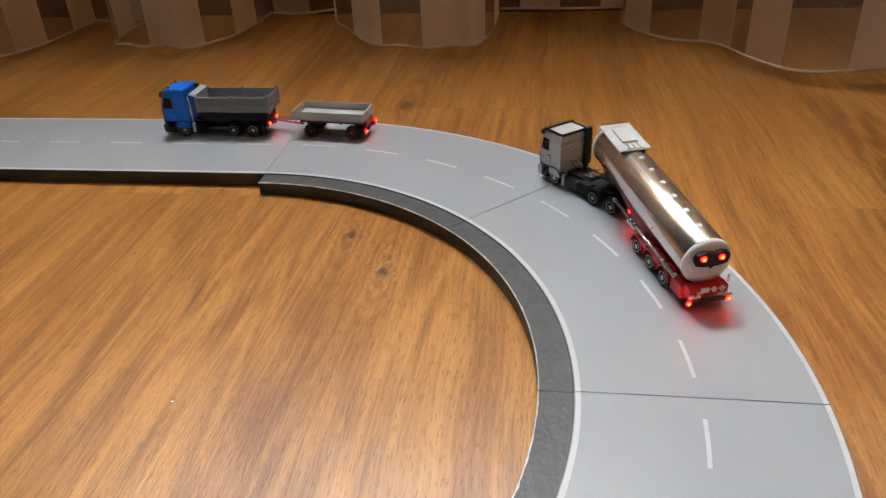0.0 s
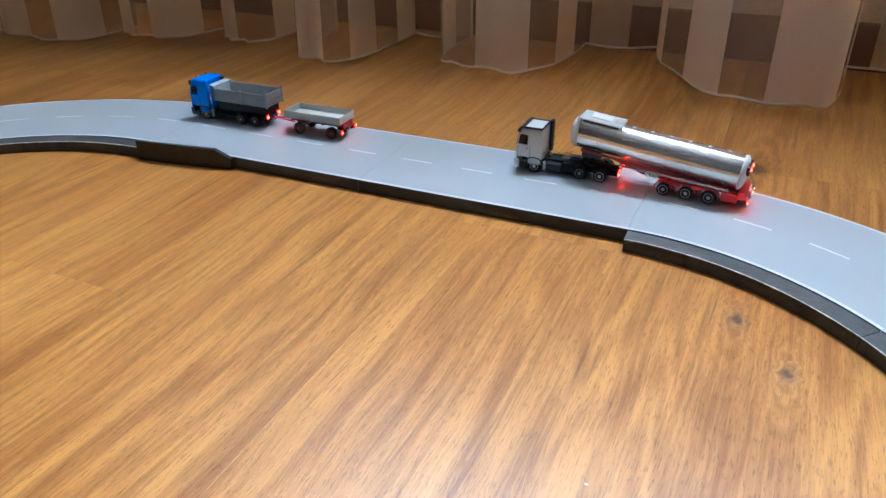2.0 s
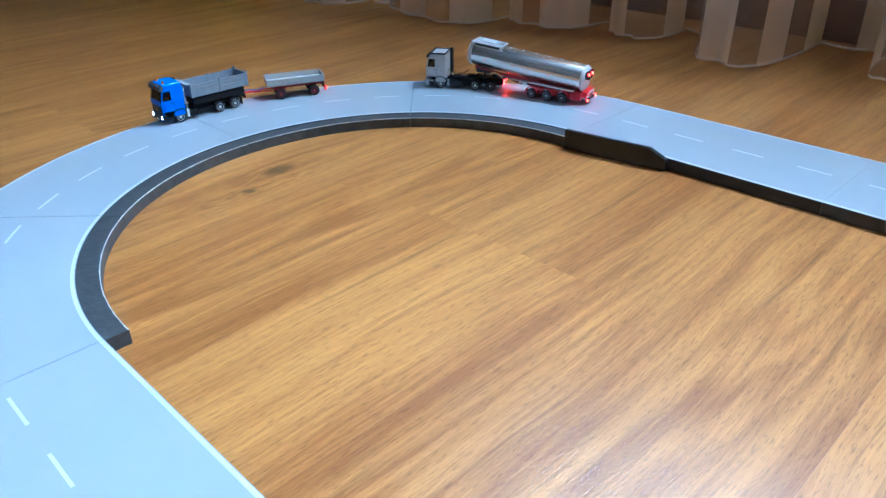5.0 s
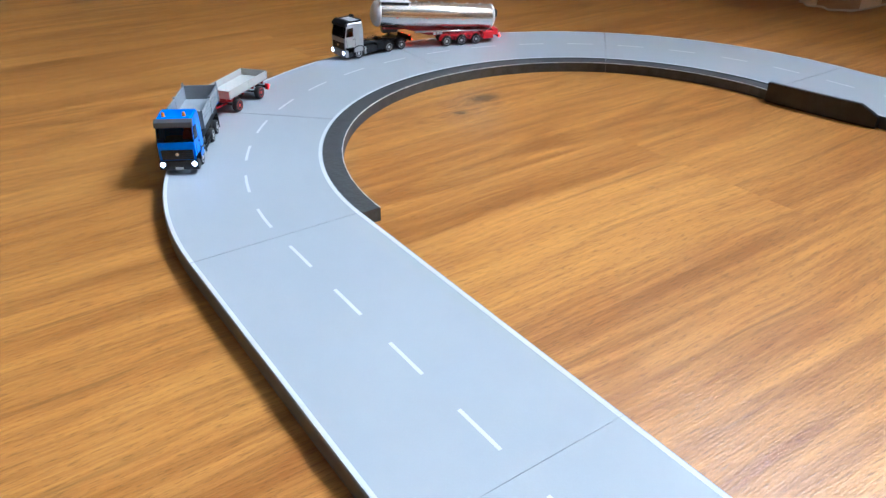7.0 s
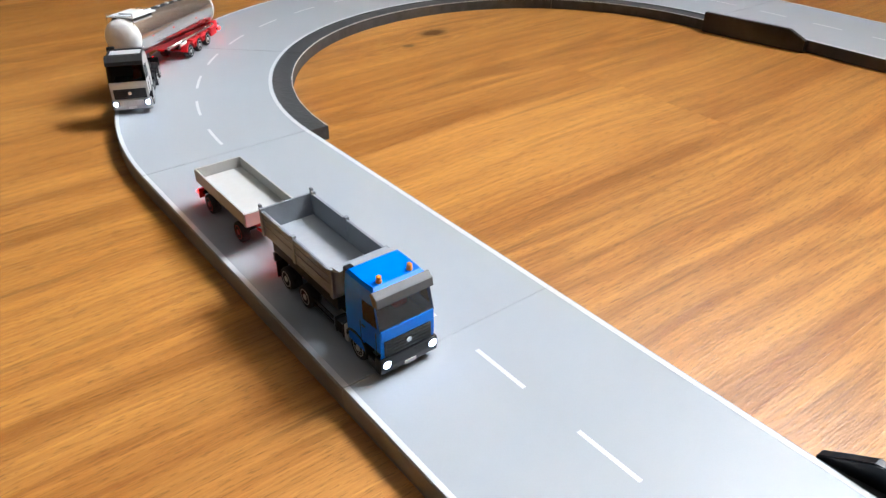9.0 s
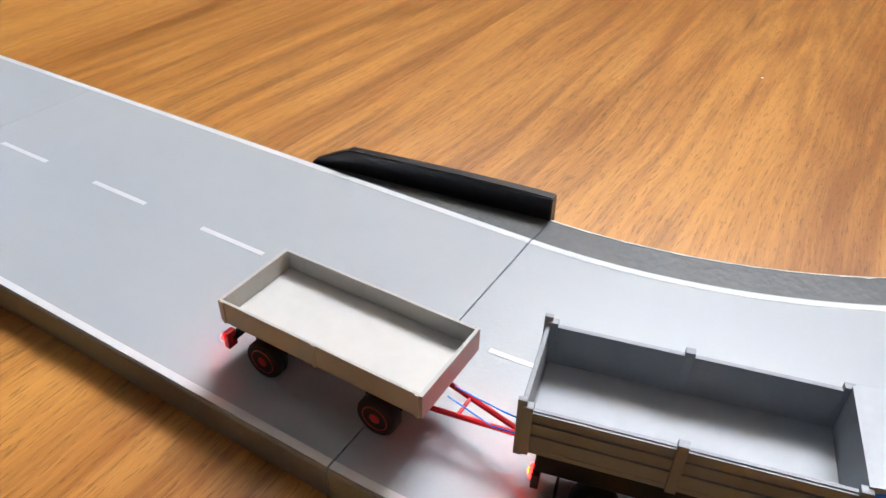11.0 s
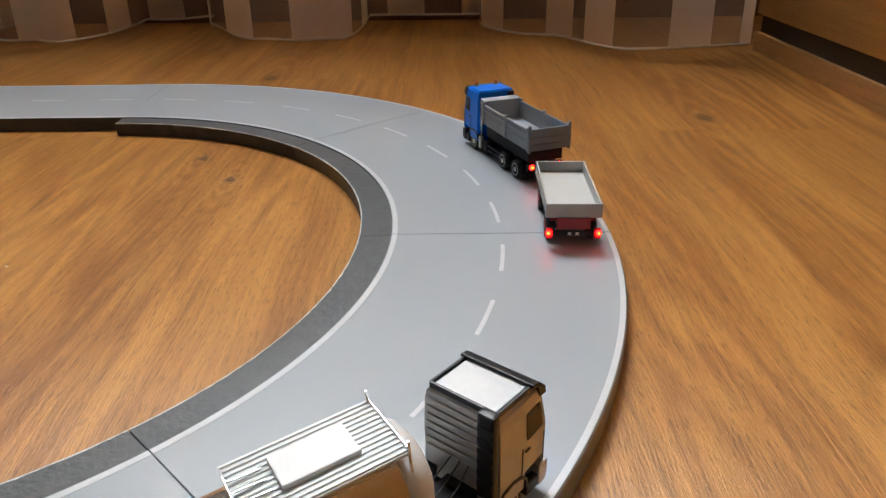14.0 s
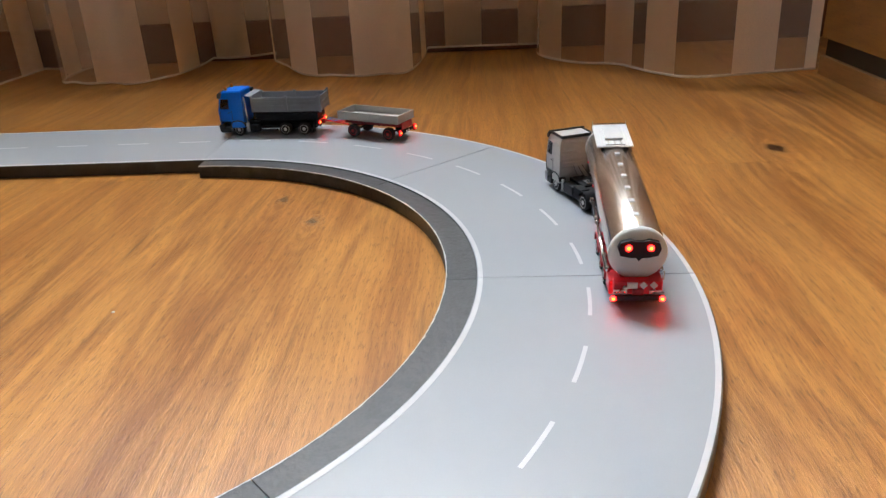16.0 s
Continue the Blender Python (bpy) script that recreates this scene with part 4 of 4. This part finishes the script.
def build_trailer():
    t = thing("drawbar_trailer", "pale grey flatbed drawbar trailer on a dark red chassis", "toy trailer")
    for s in (1, -1):
        wheel(t, 0.0, s * 0.0115, 0.0062, 0.0048, RIM_RED, True)
        wheel(t, -0.0405, s * 0.0115, 0.0062, 0.0048, RIM_RED, True)
    for x in (0.0, -0.0405):
        bm = bmesh.new()
        rod(bm, (x, -0.011, 0.0062), (x, 0.011, 0.0062), 0.001, 10)
        box(bm, x - 0.006, x + 0.006, -0.0095, -0.0085, 0.0085, 0.0098)
        box(bm, x - 0.006, x + 0.006, 0.0085, 0.0095, 0.0085, 0.0098)
        part("axle", bm, CHASSIS, t)
    bm = bmesh.new()
    lathe(bm, [(0.003, 0.0100), (0.0085, 0.0101), (0.0085, 0.0118), (0.003, 0.0119)], 20, "Z")
    part("turntable", bm, DARK_RED, t)
    bm = bmesh.new()
    for s in (1, -1):
        box(bm, -0.050, 0.011, s * 0.006 - 0.001, s * 0.006 + 0.001, 0.0119, 0.0168, 0.0002)
    for x in (-0.048, -0.03, -0.012, 0.009):
        box(bm, x - 0.0008, x + 0.0008, -0.0120, 0.0120, 0.0130, 0.0167)
    part("chassis_frame", bm, DARK_RED, t)
    x0, x1, w, z0, z1 = -0.0530, 0.0155, 0.0148, 0.0168, 0.0248
    body = part("flatbed", block(x0, x1, -w, w, z0, z0 + 0.0012, 0.0002), TRAILER_BEIGE, t, "pale grey flatbed")
    part("bed_floor", block(x0 + 0.001, x1 - 0.001, -w + 0.001, w - 0.001, z0 + 0.0012, z0 + 0.0016), TRAILER_FLOOR, body)
    for s in (1, -1):
        bm = bmesh.new()
        box(bm, x0, x1, min(s * w, s * (w - 0.0010)), max(s * w, s * (w - 0.0010)), z0 + 0.0002, z1, 0.0002)
        for x in (x0 + 0.001, (x0 + x1) / 2, x1 - 0.001):
            box(bm, x - 0.0006, x + 0.0006, min(s * w, s * (w + 0.0003)), max(s * w, s * (w + 0.0003)), z0, z1)
        part("side_board", bm, TRAILER_BEIGE, body)
    for x in (x0, x1):
        bm = bmesh.new()
        box(bm, x - 0.0006, x + 0.0006, -w, w, z0 + 0.0002, z1 + 0.0001, 0.0002)
        part("end_board", bm, TRAILER_BEIGE, body)
    bm = bmesh.new()
    for s in (1, -1):
        rod(bm, (0.0090, s * 0.0058, 0.0098), (0.0400, 0.0, 0.0098), 0.0008, 8)
    rod(bm, (0.0395, 0, 0.0098), (0.0432, 0, 0.0098), 0.0009, 8)
    rod(bm, (0.020, -0.0036, 0.0098), (0.020, 0.0036, 0.0098), 0.0006, 8)
    part("drawbar", bm, RED, t, "red triangular drawbar")
    bm = bmesh.new()
    for k, y in enumerate((-0.002, 0.002)):
        rod(bm, (0.016, y, 0.0135), (0.030, y * 1.5, 0.0112), 0.00025, 6)
        rod(bm, (0.030, y * 1.5, 0.0112), (0.0425, y, 0.0128), 0.00025, 6)
    part("air_line", bm, BLUE, t, "thin blue air lines")
    bar = part("rear_bar", block(-0.0545, -0.0530, -0.0128, 0.0128, 0.0068, 0.0095, 0.0003), CHASSIS, t)
    part("bumper_plate", block(-0.0542, -0.0532, -0.009, 0.009, 0.0105, 0.0170, 0.0003), DARK_RED, t)
    for s in (1, -1):
        part("lamp_bracket", block(-0.0550, -0.0530, s * 0.0128 - 0.0018, s * 0.0128 + 0.0018, 0.0052, 0.0112, 0.0004), RED, bar)
        tail_lamp(bar, (-0.0551, s * 0.0135, 0.0088), 0.0012)
        part("reflector", block(-0.0549, -0.0545, s * 0.002 - 0.0009, s * 0.002 + 0.0009, 0.0074, 0.0088), PLATE_WHITE, bar)
    return t


def build_tractor():
    t = thing("tractor_unit", "silver three-axle toy tractor unit with a black chassis, lamps lit", "toy truck")
    for s in (1, -1):
        wheel(t, 0.0, s * 0.0122, 0.0062, 0.0040, RIM_GREY)
        for x in (-0.0452, -0.0646):
            wheel(t, x, s * 0.0112, 0.0062, 0.0062, RIM_GREY, True)
    truck_frame(t, -0.0790)
    c = cab(t, SILVER, ROOF_SILVER, 0.0432, True)
    bumper(t, SILVER)
    bm = bmesh.new()
    prism(bm, [(0.0148, 0.0392), (0.0182, 0.0390), (0.0176, 0.0420), (0.0140, 0.0452), (0.0105, 0.0458), (0.0105, 0.0446), (0.0135, 0.0436)], -0.0140, 0.0140, 0.0003)
    part("sun_visor", bm, BLACK, c, "black sun visor round the roof's front")
    bm = bmesh.new()
    box(bm, -0.0108, -0.0073, -0.0148, -0.0085, 0.0150, 0.0466, 0.0012)
    for k in range(6):
        box(bm, -0.0111, -0.0107, -0.0143, -0.0090, 0.0200 + k * 0.004, 0.0222 + k * 0.004, 0.0001)
    part("air_intake", bm, BLACK, c, "tall black air intake")
    bm = bmesh.new()
    for s in (1, -1):
        box(bm, -0.0062, 0.0130, s * 0.0126 - 0.0005, s * 0.0126 + 0.0005, 0.0430, 0.0450, 0.0003)
    box(bm, -0.0068, -0.0058, -0.0126, 0.0126, 0.0430, 0.0452, 0.0003)
    part("roof_lip", bm, BLACK, c, "black lip round the roof")
    part("front_trim", block(0.0190, 0.0195, -0.0128, 0.0128, 0.0208, 0.0256, 0.0003), SILVER, c)
    bm = bmesh.new()
    for k in range(7):
        box(bm, -0.0076, -0.0069, -0.0088, 0.0135, 0.0200 + k * 0.0030, 0.0200 + k * 0.0030 + 0.0016, 0.0002)
    part("rear_rib", bm, SILVER, c)
    for s in (1, -1):
        bm = bmesh.new()
        box(bm, -0.0270, -0.0115, s * 0.0105 - 0.0034, s * 0.0105 + 0.0034, 0.0040, 0.0118, 0.0012)
        part("fuel_tank", bm, BLACK, t, "black fuel tank")
        part("step_ladder", block(-0.0112, -0.0088, s * 0.0130 - 0.0012, s * 0.0130 + 0.0012, 0.0032, 0.0125, 0.0004), RIM_GREY, t)
        bm = bmesh.new()
        for cx in (-0.0452, -0.0646):
            prism(bm, [(cx + 0.0072 * math.cos(a), 0.0062 + 0.0072 * math.sin(a)) for a in [radians(25 + 13 * k) for k in range(11)]] + [(cx + 0.0079 * math.cos(a), 0.0062 + 0.0079 * math.sin(a)) for a in [radians(155 - 13 * k) for k in range(11)]], s * 0.0112 - 0.0034, s * 0.0112 + 0.0034)
        part("rear_mudguard", bm, CHASSIS, t)
    for s in (1, -1):
        part("battery_box", block(-0.0395, -0.0280, s * 0.0100 - 0.0036, s * 0.0100 + 0.0036, 0.0045, 0.0135, 0.0006), CHASSIS, t)
    bm = bmesh.new()
    box(bm, -0.0790, -0.0140, -0.0060, 0.0060, 0.0050, 0.0126, 0.0008)
    part("drive_train", bm, CHASSIS, t)
    part("deck_plate", block(-0.0330, -0.0130, -0.0075, 0.0075, 0.0126, 0.0138, 0.0003), CHASSIS, t)
    bm = bmesh.new()
    box(bm, -0.0320, -0.0240, -0.0055, 0.0040, 0.0139, 0.0152, 0.0003)
    part("catwalk", bm, PIPE_CHROME, t, "small bright catwalk plate")
    bm = bmesh.new()
    lathe(bm, [(0.004, 0.0127), (0.0090, 0.0128), (0.0092, 0.0150), (0.004, 0.0152)], 22, "Z", (-0.056, 0, 0))
    part("fifth_wheel", bm, BLACK, t)
    for k, y in enumerate((-0.0035, 0.0, 0.0035)):
        bm = bmesh.new()
        pts = [(-0.0076 - 0.0265 * q, y * (1 + 0.3 * math.sin(math.pi * q)), 0.0215 - 0.0052 * math.sin(math.pi * q)) for q in [n / 8 for n in range(9)]]
        for p, q in zip(pts, pts[1:]):
            rod(bm, p, q, 0.00022, 6)
        part("air_line", bm, BLACK, t)
    bar = part("rear_bar", block(-0.0812, -0.0790, -0.0135, 0.0135, 0.0080, 0.0142, 0.0004), CHASSIS, t)
    for s in (1, -1):
        tail_lamp(bar, (-0.0813, s * 0.0112, 0.0098), 0.0016, LED_BRAKE)
        tail_lamp(bar, (-0.0813, s * 0.0085, 0.0130), 0.0010)
    return t


def build_tanker():
    """Semi-trailer, its kingpin at the origin."""
    t = thing("tanker_trailer", "chrome tank semi-trailer with white ends on a red three-axle chassis", "toy trailer")
    axles = (-0.0720, -0.0920, -0.1120)
    for x in axles:
        for s in (1, -1):
            wheel(t, x, s * 0.0120, 0.0062, 0.0050, RIM_GREY, True)
        bm = bmesh.new()
        rod(bm, (x, -0.012, 0.0062), (x, 0.012, 0.0062), 0.001, 10)
        part("axle", bm, DARK_RED, t)
    # tank, sloping down to the rear
    R = 0.0154
    front, rear = Vector((0.0130, 0, 0.0436)), Vector((-0.1345, 0, 0.0300))
    ax = (front - rear).normalized()
    tilt = pose(*rear, 0, -math.degrees(math.asin(ax.z)), 0)
    ln = (front - rear).length
    bm = bmesh.new()
    lathe(bm, [(R * 0.99, 0.0), (R, 0.0004), (R, ln - 0.0004), (R * 0.99, ln)], 64, "X")
    bm.transform(tilt)
    tank = part("tank", bm, CHROME, t, "polished chrome tank barrel", True)
    for a, s, q in ((0.0, -1, 0.8), (ln, 1, 1.5)):
        bm = bmesh.new()
        lathe(bm, [(R * 1.012, a - s * 0.0010), (R * 1.012, a + s * 0.0006), (R * 0.97, a + s * 0.0022 * q), (R * 0.85, a + s * 0.0038 * q), (R * 0.6, a + s * 0.0052 * q), (R * 0.3, a + s * 0.0059 * q), (R * 0.03, a + s * 0.0061 * q)], 48, "X")
        bm.transform(tilt)
        e = part("tank_end", bm, TANK_WHITE, tank, "white domed tank end", True)
        if s < 0:
            bm = bmesh.new()
            outline = [(-0.0112, 0.0056), (-0.0100, 0.0090), (-0.005, 0.0106), (-0.002, 0.0099), (0.002, 0.0099), (0.005, 0.0106), (0.0100, 0.0090), (0.0112, 0.0056), (0.0098, 0.0014), (0.0045, 0.0002), (0.0016, 0.0002), (0.0, -0.0018), (-0.0016, 0.0002), (-0.0045, 0.0002), (-0.0098, 0.0014)]
            va = [bm.verts.new((-0.0060, y, z)) for y, z in outline]
            vb = [bm.verts.new((-0.0030, y, z)) for y, z in outline]
            bm.faces.new(va)
            for i in range(len(outline)):
                j = (i + 1) % len(outline)
                bm.faces.new((va[i], va[j], vb[j], vb[i]))
            bmesh.ops.recalc_face_normals(bm, faces=bm.faces)
            bm.transform(tilt)
            part("lamp_panel", bm, CHASSIS, tank, "black shaped lamp panel")
            for y in (-0.0057, 0.0057):
                p = tilt @ Vector((-0.0060, y, 0.0063))
                tail_lamp(tank, p, 0.0015)
    bm = bmesh.new()
    for u in (0.16, 0.33, 0.5, 0.67, 0.84):
        lathe(bm, [(R * 1.004, ln * u - 0.0004), (R * 1.008, ln * u - 0.0003), (R * 1.008, ln * u + 0.0003), (R * 1.004, ln * u + 0.0004)], 48, "X")
    bm.transform(tilt)
    # manhole blocks along the top
    for k in range(6):
        b2 = bmesh.new()
        x = ln * (0.10 + 0.115 * k)
        box(b2, x - 0.0016, x + 0.0016, -0.0016, 0.0016, R - 0.0003, R + 0.0006, 0.0003)
        b2.transform(tilt)
        part("filler_cap", b2, WHITE, tank, "small white filler cap")
    bm.free()
    # walkway platform with rail at the front of the top
    b2 = bmesh.new()
    box(b2, ln - 0.0385, ln + 0.002, -0.0118, 0.0118, R + 0.0004, R + 0.0012, 0.0002)
    b2.transform(tilt)
    plat = part("walkway", b2, WHITE, tank, "white ribbed walkway platform")
    for k in range(13):
        y = -0.0108 + k * 0.0018
        b2 = bmesh.new()
        box(b2, ln - 0.038, ln + 0.0015, y - 0.0004, y + 0.0004, R + 0.0012, R + 0.0016)
        b2.transform(tilt)
        part("rib", b2, WHITE, plat)
    b2 = bmesh.new()
    box(b2, ln - 0.028, ln - 0.008, -0.0058, 0.0058, R + 0.0016, R + 0.0030, 0.0004)
    b2.transform(tilt)
    part("hatch", b2, WHITE, plat)
    rails = [((ln + 0.0015, q * 0.0115, R - 0.006), (ln + 0.0015, q * 0.0115, R + 0.0044), 0.0004) for q in (1, -1)]
    rails += [((ln - 0.030, y, R + 0.0018), (ln - 0.0385, y, R + 0.0024), 0.00025) for y in (-0.004, 0.0, 0.004)]
    rails += [((ln - 0.0385, -0.0062, R + 0.0024), (ln - 0.0385, 0.0062, R + 0.0024), 0.00025), ((ln + 0.0015, -0.0115, R + 0.0020), (ln + 0.0015, 0.0115, R + 0.0020), 0.0003)]
    for p, q, r in rails:
        b2 = bmesh.new()
        rod(b2, p, q, r, 6)
        b2.transform(tilt)
        part("hand_rail", b2, PIPE_CHROME, plat)
    b2 = bmesh.new()
    for s in (1, -1):
        prism(b2, [(ln - 0.036, R * 0.80), (ln - 0.002, R * 0.80), (ln - 0.002, R + 0.0004), (ln - 0.036, R + 0.0004)], s * 0.0086 - 0.0002, s * 0.0086 + 0.0002)
    b2.transform(tilt)
    part("walkway_support", b2, BOARD_DARK, plat)
    # three small red spots along each side of the tank, with weak emission
    for s in (1, -1):
        for u in (0.28, 0.60, 0.86):
            b2 = bmesh.new()
            p = Vector((ln * u, s * R * 0.99, -R * 0.12))
            box(b2, p.x - 0.0008, p.x + 0.0008, p.y - 0.0005, p.y + 0.0005, p.z - 0.0005, p.z + 0.0005, 0.0002)
            b2.transform(tilt)
            part("side_spot", b2, SPOT_RED, tank, "small red spot")
    # chassis
    bm = bmesh.new()
    for s in (1, -1):
        prism(bm, [(0.010, 0.0255), (-0.020, 0.0235), (-0.050, 0.0140), (-0.1355, 0.0100), (-0.1355, 0.0142), (-0.060, 0.0212), (0.010, 0.0284)], s * 0.0062 - 0.0010, s * 0.0062 + 0.0010)
    for x, z in ((-0.06, 0.0145), (-0.09, 0.0132), (-0.12, 0.0120)):
        box(bm, x - 0.001, x + 0.001, -0.0055, 0.0055, z, z + 0.004)
    part("chassis_frame", bm, DARK_RED, t)
    bm = bmesh.new()
    box(bm, -0.010, 0.009, -0.0065, 0.0065, 0.0205, 0.0280, 0.0006)
    rod(bm, (0, 0, 0.0155), (0, 0, 0.0206), 0.0016)
    part("kingpin_plate", bm, BLACK, t)
    for s in (1, -1):
        for x in axles:
            bm = bmesh.new()
            prism(bm, [(x + 0.0078 * math.cos(a), 0.0062 + 0.0078 * math.sin(a)) for a in [radians(8 + 16.4 * k) for k in range(11)]] + [(x + 0.0088 * math.cos(a), 0.0062 + 0.0088 * math.sin(a)) for a in [radians(172 - 16.4 * k) for k in range(11)]], s * 0.0118 - 0.0034, s * 0.0118 + 0.0034)
            part("mudguard", bm, RED, t)
        for x in (-0.082, -0.102):
            bm = bmesh.new()
            prism(bm, [(x - 0.0042, 0.0120), (x + 0.0042, 0.0120), (x + 0.0050, 0.0152), (x - 0.0050, 0.0152)], s * 0.0116 - 0.0034, s * 0.0116 + 0.0034)
            part("mudguard_bridge", bm, RED, t)
        bm = bmesh.new()
        box(bm, -0.1355, -0.1220, s * 0.0110 - 0.0034, s * 0.0110 + 0.0034, 0.0055, 0.0140, 0.0008)
        part("tool_box", bm, RED, t)
        # chrome hose pipe with couplings along the side
        bm = bmesh.new()
        rod(bm, (-0.030, s * 0.0140, 0.0212), (-0.1270, s * 0.0148, 0.0165), 0.0011, 10)
        for x in (-0.031, -0.060, -0.066, -0.088, -0.110, -0.1260):
            z = 0.0212 - 0.0047 * (-0.030 - x) / 0.1
            rod(bm, (x - 0.0012, s * 0.0142, z), (x + 0.0012, s * 0.0142, z), 0.0016, 10)
        part("hose_pipe", bm, PIPE_CHROME, t, "chrome hose pipe with couplings", True)
        bm = bmesh.new()
        for x in (-0.056, -0.0605, -0.0645):
            box(bm, x - 0.0015, x + 0.0015, min(s * 0.0128, s * 0.0150), max(s * 0.0128, s * 0.0150), 0.0158, 0.0185, 0.0003)
        part("valve_block", bm, WHITE, t)
    # rear: bar, white placards, lamps
    bar = part("rear_bar", block(-0.1440, -0.1420, -0.0130, 0.0130, 0.0062, 0.0090, 0.0004), BLACK, t)
    part("rear_plate", block(-0.1425, -0.1355, -0.0125, 0.0125, 0.0092, 0.0165, 0.0006), RED, t)
    part("number_plate", block(-0.1437, -0.1429, -0.0030, 0.0030, 0.0092, 0.0128, 0.0002), DARK_RED, t)
    for y, z, ang, sy, sz in ((0.0030, 0.0148, 0, 0.0027, 0.0017), (-0.0028, 0.0149, 45, 0.0015, 0.0015), (-0.0082, 0.0149, 45, 0.0015, 0.0015), (0.0092, 0.0112, 0, 0.0036, 0.0010),
                              (0.0066, 0.0134, 30, 0.0012, 0.0008), (-0.0092, 0.0110, 0, 0.0032, 0.0008)):
        bm = bmesh.new()
        box(bm, -0.0004, 0.0004, -sy, sy, -sz, sz, 0.0001)
        bm.transform(pose(-0.1431, y, z, ang, 0, 0))
        part("placard", bm, PLATE_WHITE, t, "white warning placard")
    bm = bmesh.new()
    for s in (1, -1):
        rod(bm, (-0.1425, s * 0.0085, 0.0120), (-0.1460, s * 0.0100, 0.0120), 0.0007, 8)
        rod(bm, (-0.1460, s * 0.0070, 0.0120), (-0.1460, s * 0.0130, 0.0120), 0.0007, 8)
    rod(bm, (-0.1395, -0.0135, 0.0165), (-0.1395, -0.0135, 0.0215), 0.0006, 8)
    part("rear_pipe", bm, PIPE_CHROME, t)
    for s in (1, -1):
        tail_lamp(bar, (-0.1441, s * 0.0128, 0.0076), 0.0013)
    return t


build_room()
build_curtain()
build_cabinet()
build_basket()
build_track()
dump_truck = build_dump_truck()
trailer = build_trailer()
tractor = build_tractor()
tanker = build_tanker()
for vehicle in (dump_truck, trailer, tractor, tanker):
    vehicle.scale = (1.0, 1.0, 1.0) if vehicle in (tractor, tanker) else (1.03, 1.03, 1.03)

# ---- travel along the lane ----
LOOP = 2 * STRAIGHT + 2 * math.pi * LANE
# seconds and the front axle's way along the lane, counted from the end of the curve
TRUCK_WAY = [(0, .1085), (1.5, .4120), (2, .5126), (3, .711), (3.5, .809), (5, 1.096), (7.5, 1.583), (8, 1.6845), (9, 1.889), (9.5, 1.990), (11.8, 2.457), (12.5, 2.5955), (13, 2.6955), (14, 2.8865), (15.5, 3.174), (16, 3.272)]
TRACTOR_WAY = [(0, -.2835), (1.5, .004), (2, .110), (3, .333), (3.5, .456), (5, .7625), (7.5, 1.2355), (8, 1.3214), (9, 1.5125), (9.5, 1.611), (12, 2.105), (14, 2.505), (15, 2.691), (15.5, 2.782), (16, 2.8745)]


def way(knots, t):
    """A smooth curve through the knots."""
    n = len(knots)
    slopes = []
    for i in range(n):
        a, b = knots[max(0, i - 1)], knots[min(n - 1, i + 1)]
        slopes.append((b[1] - a[1]) / (b[0] - a[0]))
    for i in range(n - 1):
        (t0, s0), (t1, s1) = knots[i], knots[i + 1]
        if t <= t1 or i == n - 2:
            d = t1 - t0
            u = (t - t0) / d
            return ((2 * u ** 3 - 3 * u ** 2 + 1) * s0 + (u ** 3 - 2 * u ** 2 + u) * d * slopes[i]
                    + (-2 * u ** 3 + 3 * u ** 2) * s1 + (u ** 3 - u ** 2) * d * slopes[i + 1])


def plateau(u, rise, fall):
    k = max(0.0, min(1.0, u / rise, (1 - u) / fall))
    return k * k * (3 - 2 * k)


def drift_out(s):
    """The vehicles swing wide in the bends, more so in the one away from the cabinet."""
    s = s % LOOP
    half = math.pi * LANE
    if STRAIGHT < s < STRAIGHT + half:
        return 0.016 * plateau((s - STRAIGHT) / half, 0.33, 0.145)
    if s > 2 * STRAIGHT + half:
        return 0.009 * plateau((s - 2 * STRAIGHT - half) / half, 0.2, 0.2)
    return 0.0


def on_lane(s, inward=0.0):
    """The point of the lane at way s; in the bends it may be cut by so much."""
    r = LANE + drift_out(s)
    s = s % LOOP
    half = math.pi * LANE

    def ease(th):
        return r - inward * math.sin(th) ** 0.5
    if s < STRAIGHT:
        return Vector((-s, r, 0))
    s -= STRAIGHT
    if s < half:
        th = s / LANE
        return Vector((-STRAIGHT - ease(th) * math.sin(th), ease(th) * math.cos(th), 0))
    s -= half
    if s < STRAIGHT:
        return Vector((-STRAIGHT + s, -r, 0))
    th = (s - STRAIGHT) / LANE
    return Vector((ease(th) * math.sin(th), -ease(th) * math.cos(th), 0))


def riding(s, base, inward=0.0):
    a, b = on_lane(s), on_lane(s - base, inward)
    d = a - b
    return pose(a.x, a.y, TOP + 0.00012, 0, 0, math.degrees(math.atan2(d.y, d.x)))


STEPS = [k * 0.2 for k in range(81)]


def motions():
    walk(dump_truck, [(t, riding(way(TRUCK_WAY, t), 0.058)) for t in STEPS])
    walk(trailer, [(t, riding(way(TRUCK_WAY, t) - 0.129, 0.0405, 0.003)) for t in STEPS])
    walk(tractor, [(t, riding(way(TRACTOR_WAY, t), 0.0575)) for t in STEPS])
    for vehicle, knots in ((dump_truck, TRUCK_WAY), (trailer, TRUCK_WAY), (tractor, TRACTOR_WAY), (tanker, TRACTOR_WAY)):
        turns = [(k / 30, way(knots, k / 30)) for k in range(481)]
        for w, x, y, r in WHEELS:
            if w.parent == vehicle:
                walk(w, [(t, pose(x, y, r, 0, math.degrees(s / r) % 360, 0)) for t, s in turns])
    walk(tanker, [(t, riding(way(TRACTOR_WAY, t) - 0.0535, 0.092, 0.0178)) for t in STEPS])


motions()
